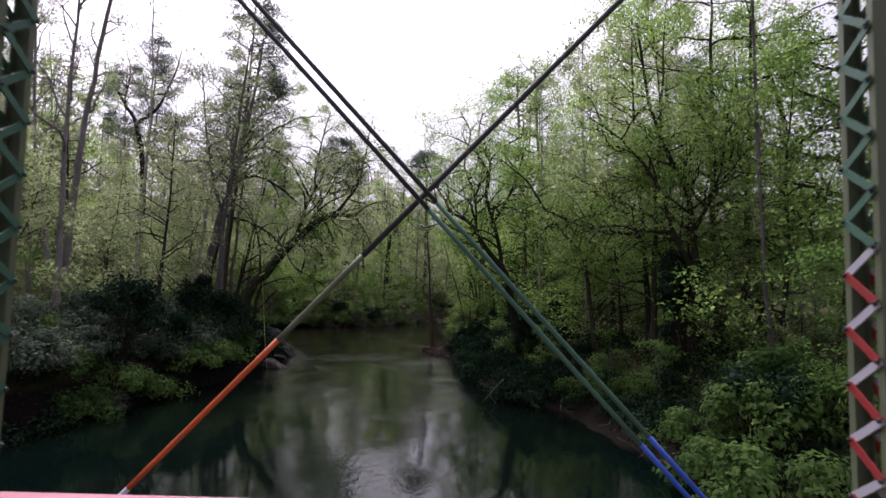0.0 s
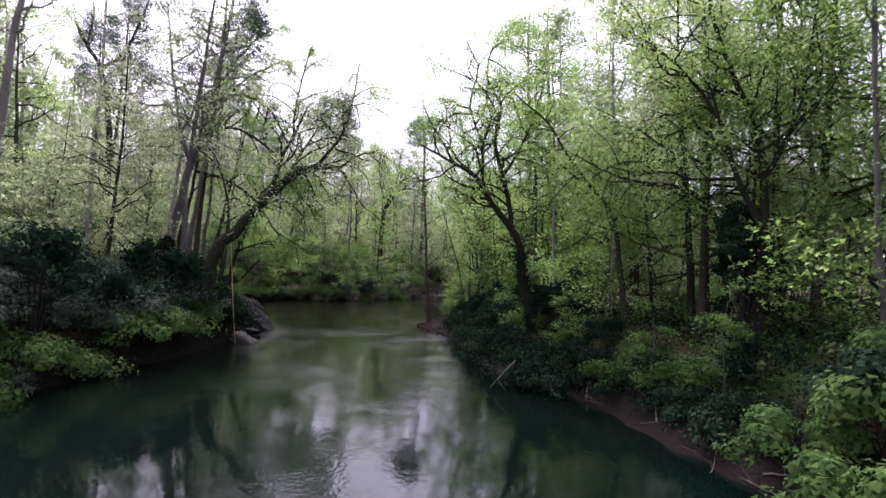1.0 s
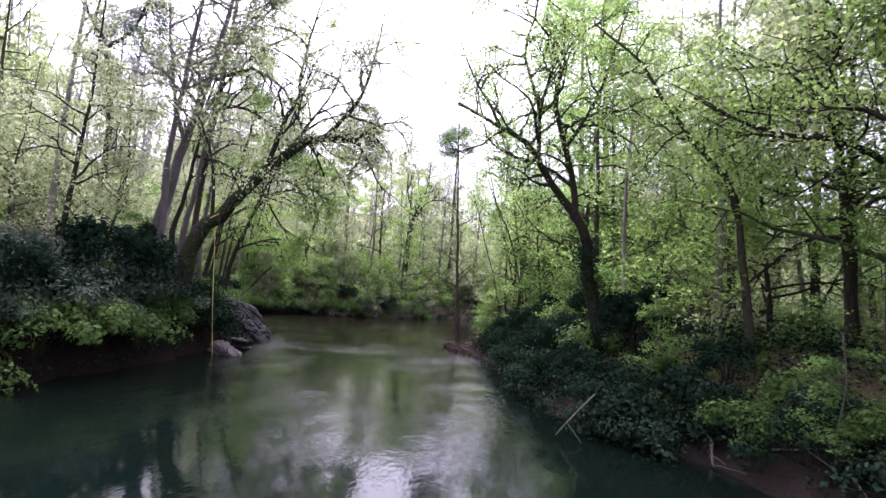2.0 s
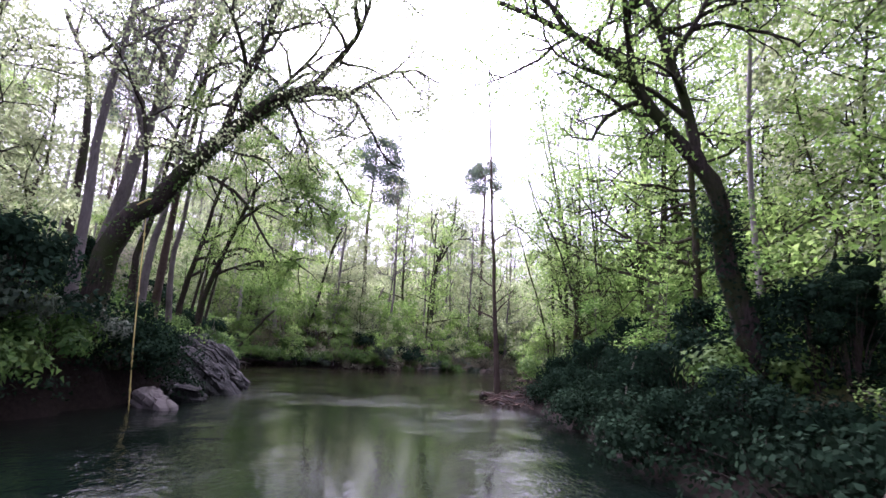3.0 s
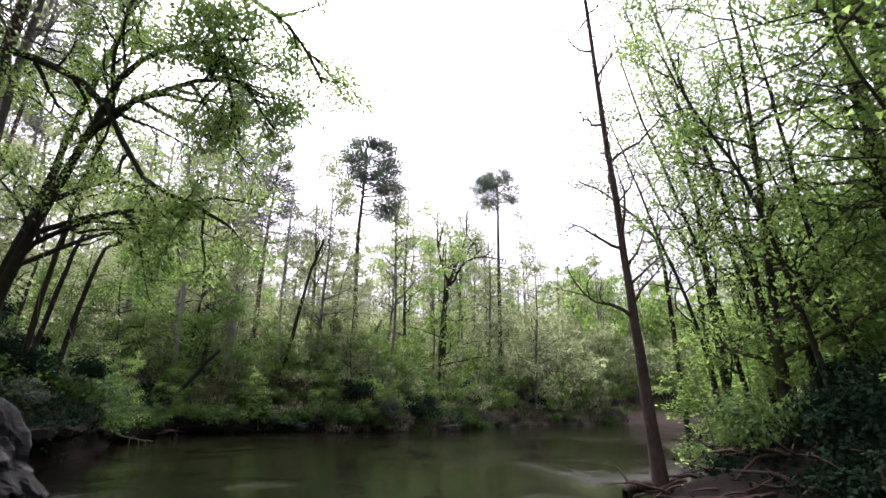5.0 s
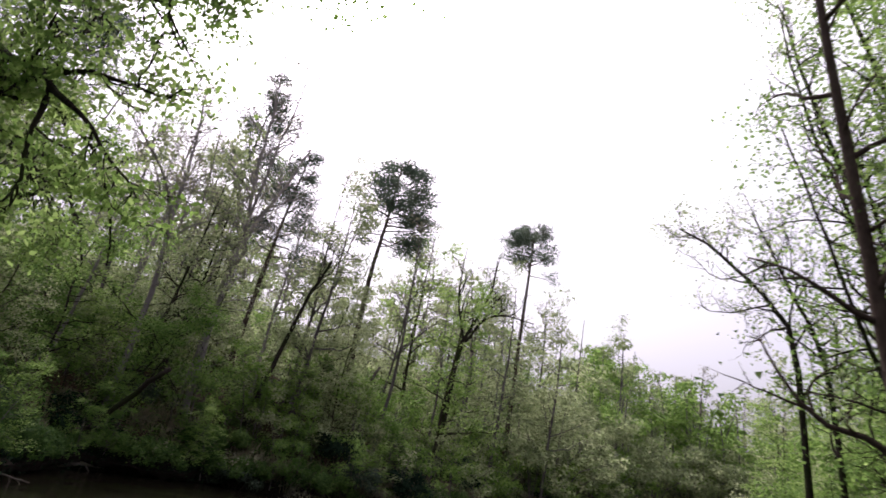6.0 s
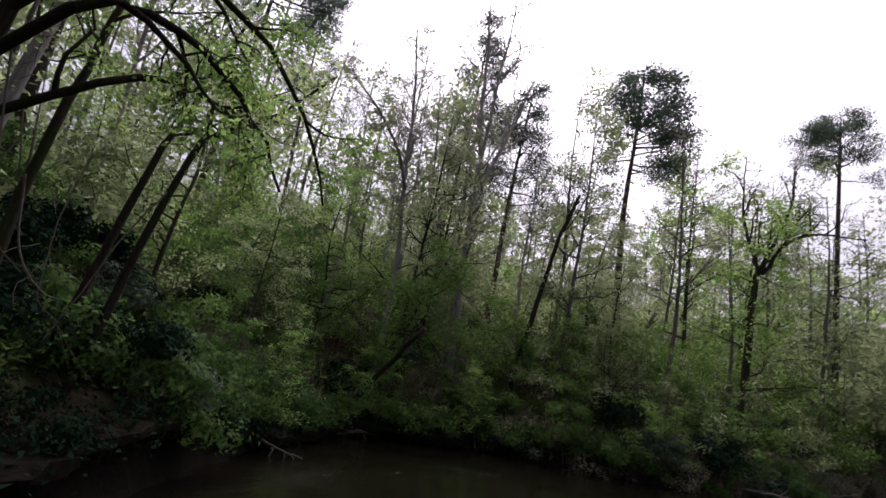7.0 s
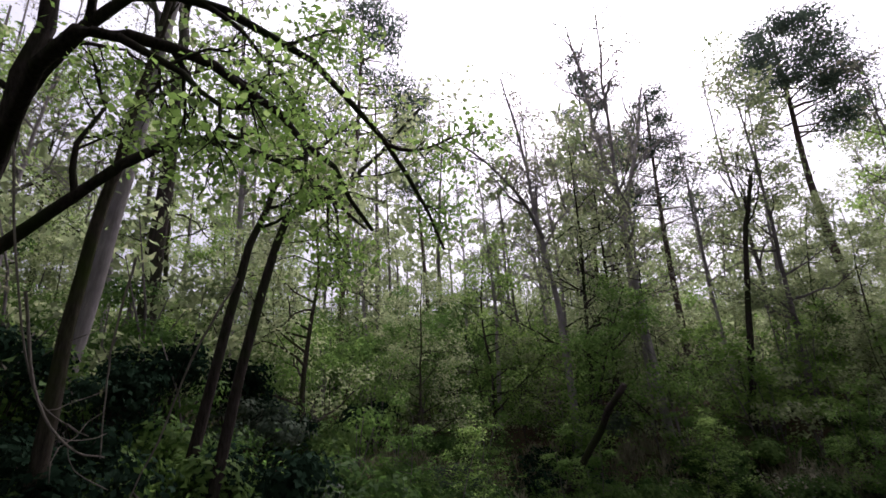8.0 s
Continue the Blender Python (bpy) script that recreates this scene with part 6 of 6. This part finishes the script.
cross = brace_at(0)
for k in (1, 2, -1, -2, -3):
    for ob, y in zip(cross, (-0.02, 0.05)):
        copy_thing(ob, BRIDGE @ pose(2 * HALF * k, y, (LOW + TOP) / 2 + 0.02))
SPAN0, SPAN1 = -HALF * 9 - 0.3, HALF * 5 + 0.3
for nm, lab, z, mat in (("lower_chord", "riveted iron lower chord of the bridge", LOW, PAINT_BLACK), ("upper_chord", "riveted iron upper chord of the bridge", TOP + 0.09, PAINT_OLIVE)):
    hub = tagged(new(nm), lab, "bridge chord")
    hub.matrix_basis = BRIDGE
    part_mesh("web", box_mesh(nm, SPAN0, SPAN1, -0.09, 0.09, z - 0.09, z, mat), hub)
    part_mesh("flange", box_mesh(nm, SPAN0, SPAN1, -0.13, 0.13, z - 0.105, z - 0.0925, mat), hub)
guard = tagged(new("guard_rail"), "channel guard rail painted pink, orange and violet", "guard rail")
guard.matrix_basis = BRIDGE
GZ0 = 4.478
part_mesh("flange", box_mesh("guard_flange", SPAN0, SPAN1, -0.22, -0.135, GZ0 + 0.128, GZ0 + 0.14, PAINT_PINK), guard, "pink-painted flange")
part_mesh("flange", box_mesh("guard_foot", SPAN0, SPAN1, -0.22, -0.135, GZ0, GZ0 + 0.012, PAINT_WHITE), guard, "white-painted flange")
for a, b, mat in ((SPAN0, -2.1, PAINT_GREEN), (-2.098, -1.95, PAINT_WHITE), (-1.948, -1.6, PAINT_ORANGE), (-1.598, 1.2, PAINT_VIOLET), (1.202, SPAN1, PAINT_BLACK)):
    part_mesh("web", box_mesh("guard_web", a, b, -0.15, -0.14, GZ0 + 0.014, GZ0 + 0.126, mat, 0), guard)
deck = tagged(new("bridge_deck"), "grey plank deck of the iron bridge", "bridge deck", kind="structure")
deck.matrix_basis = BRIDGE
plank = box_mesh("plank", -0.14, 0.14, -4.3, -0.25, 3.66, 3.73, DEADWOOD)
for k in range(int((SPAN1 - SPAN0) / 0.3)):
    part_mesh("plank", plank, deck).matrix_basis = pose(SPAN0 + 0.2 + 0.3 * k, 0, 0)
for y in (-4.2, -2.2, -0.35):
    part_mesh("joist", box_mesh("joist", SPAN0, SPAN1, y - 0.06, y + 0.06, 3.45, 3.656, PAINT_BLACK), deck)
for x in (SPAN0 - 0.8, SPAN1 + 0.8):
    ab = tagged(new("abutment"), "plain stone abutment under the bridge's end", "abutment", kind="structure")
    ab.matrix_basis = BRIDGE
    part_mesh("block", box_mesh("abutment", x - 1.6, x + 1.6, -4.6, 0.5, -2.0, 3.44, ROCK, 0.05), ab)
    part_mesh("bearing", box_mesh("bearing", x - 0.9, x + 0.9, -0.2, 0.2, 3.445, LOW - 0.11, PAINT_BLACK), ab)
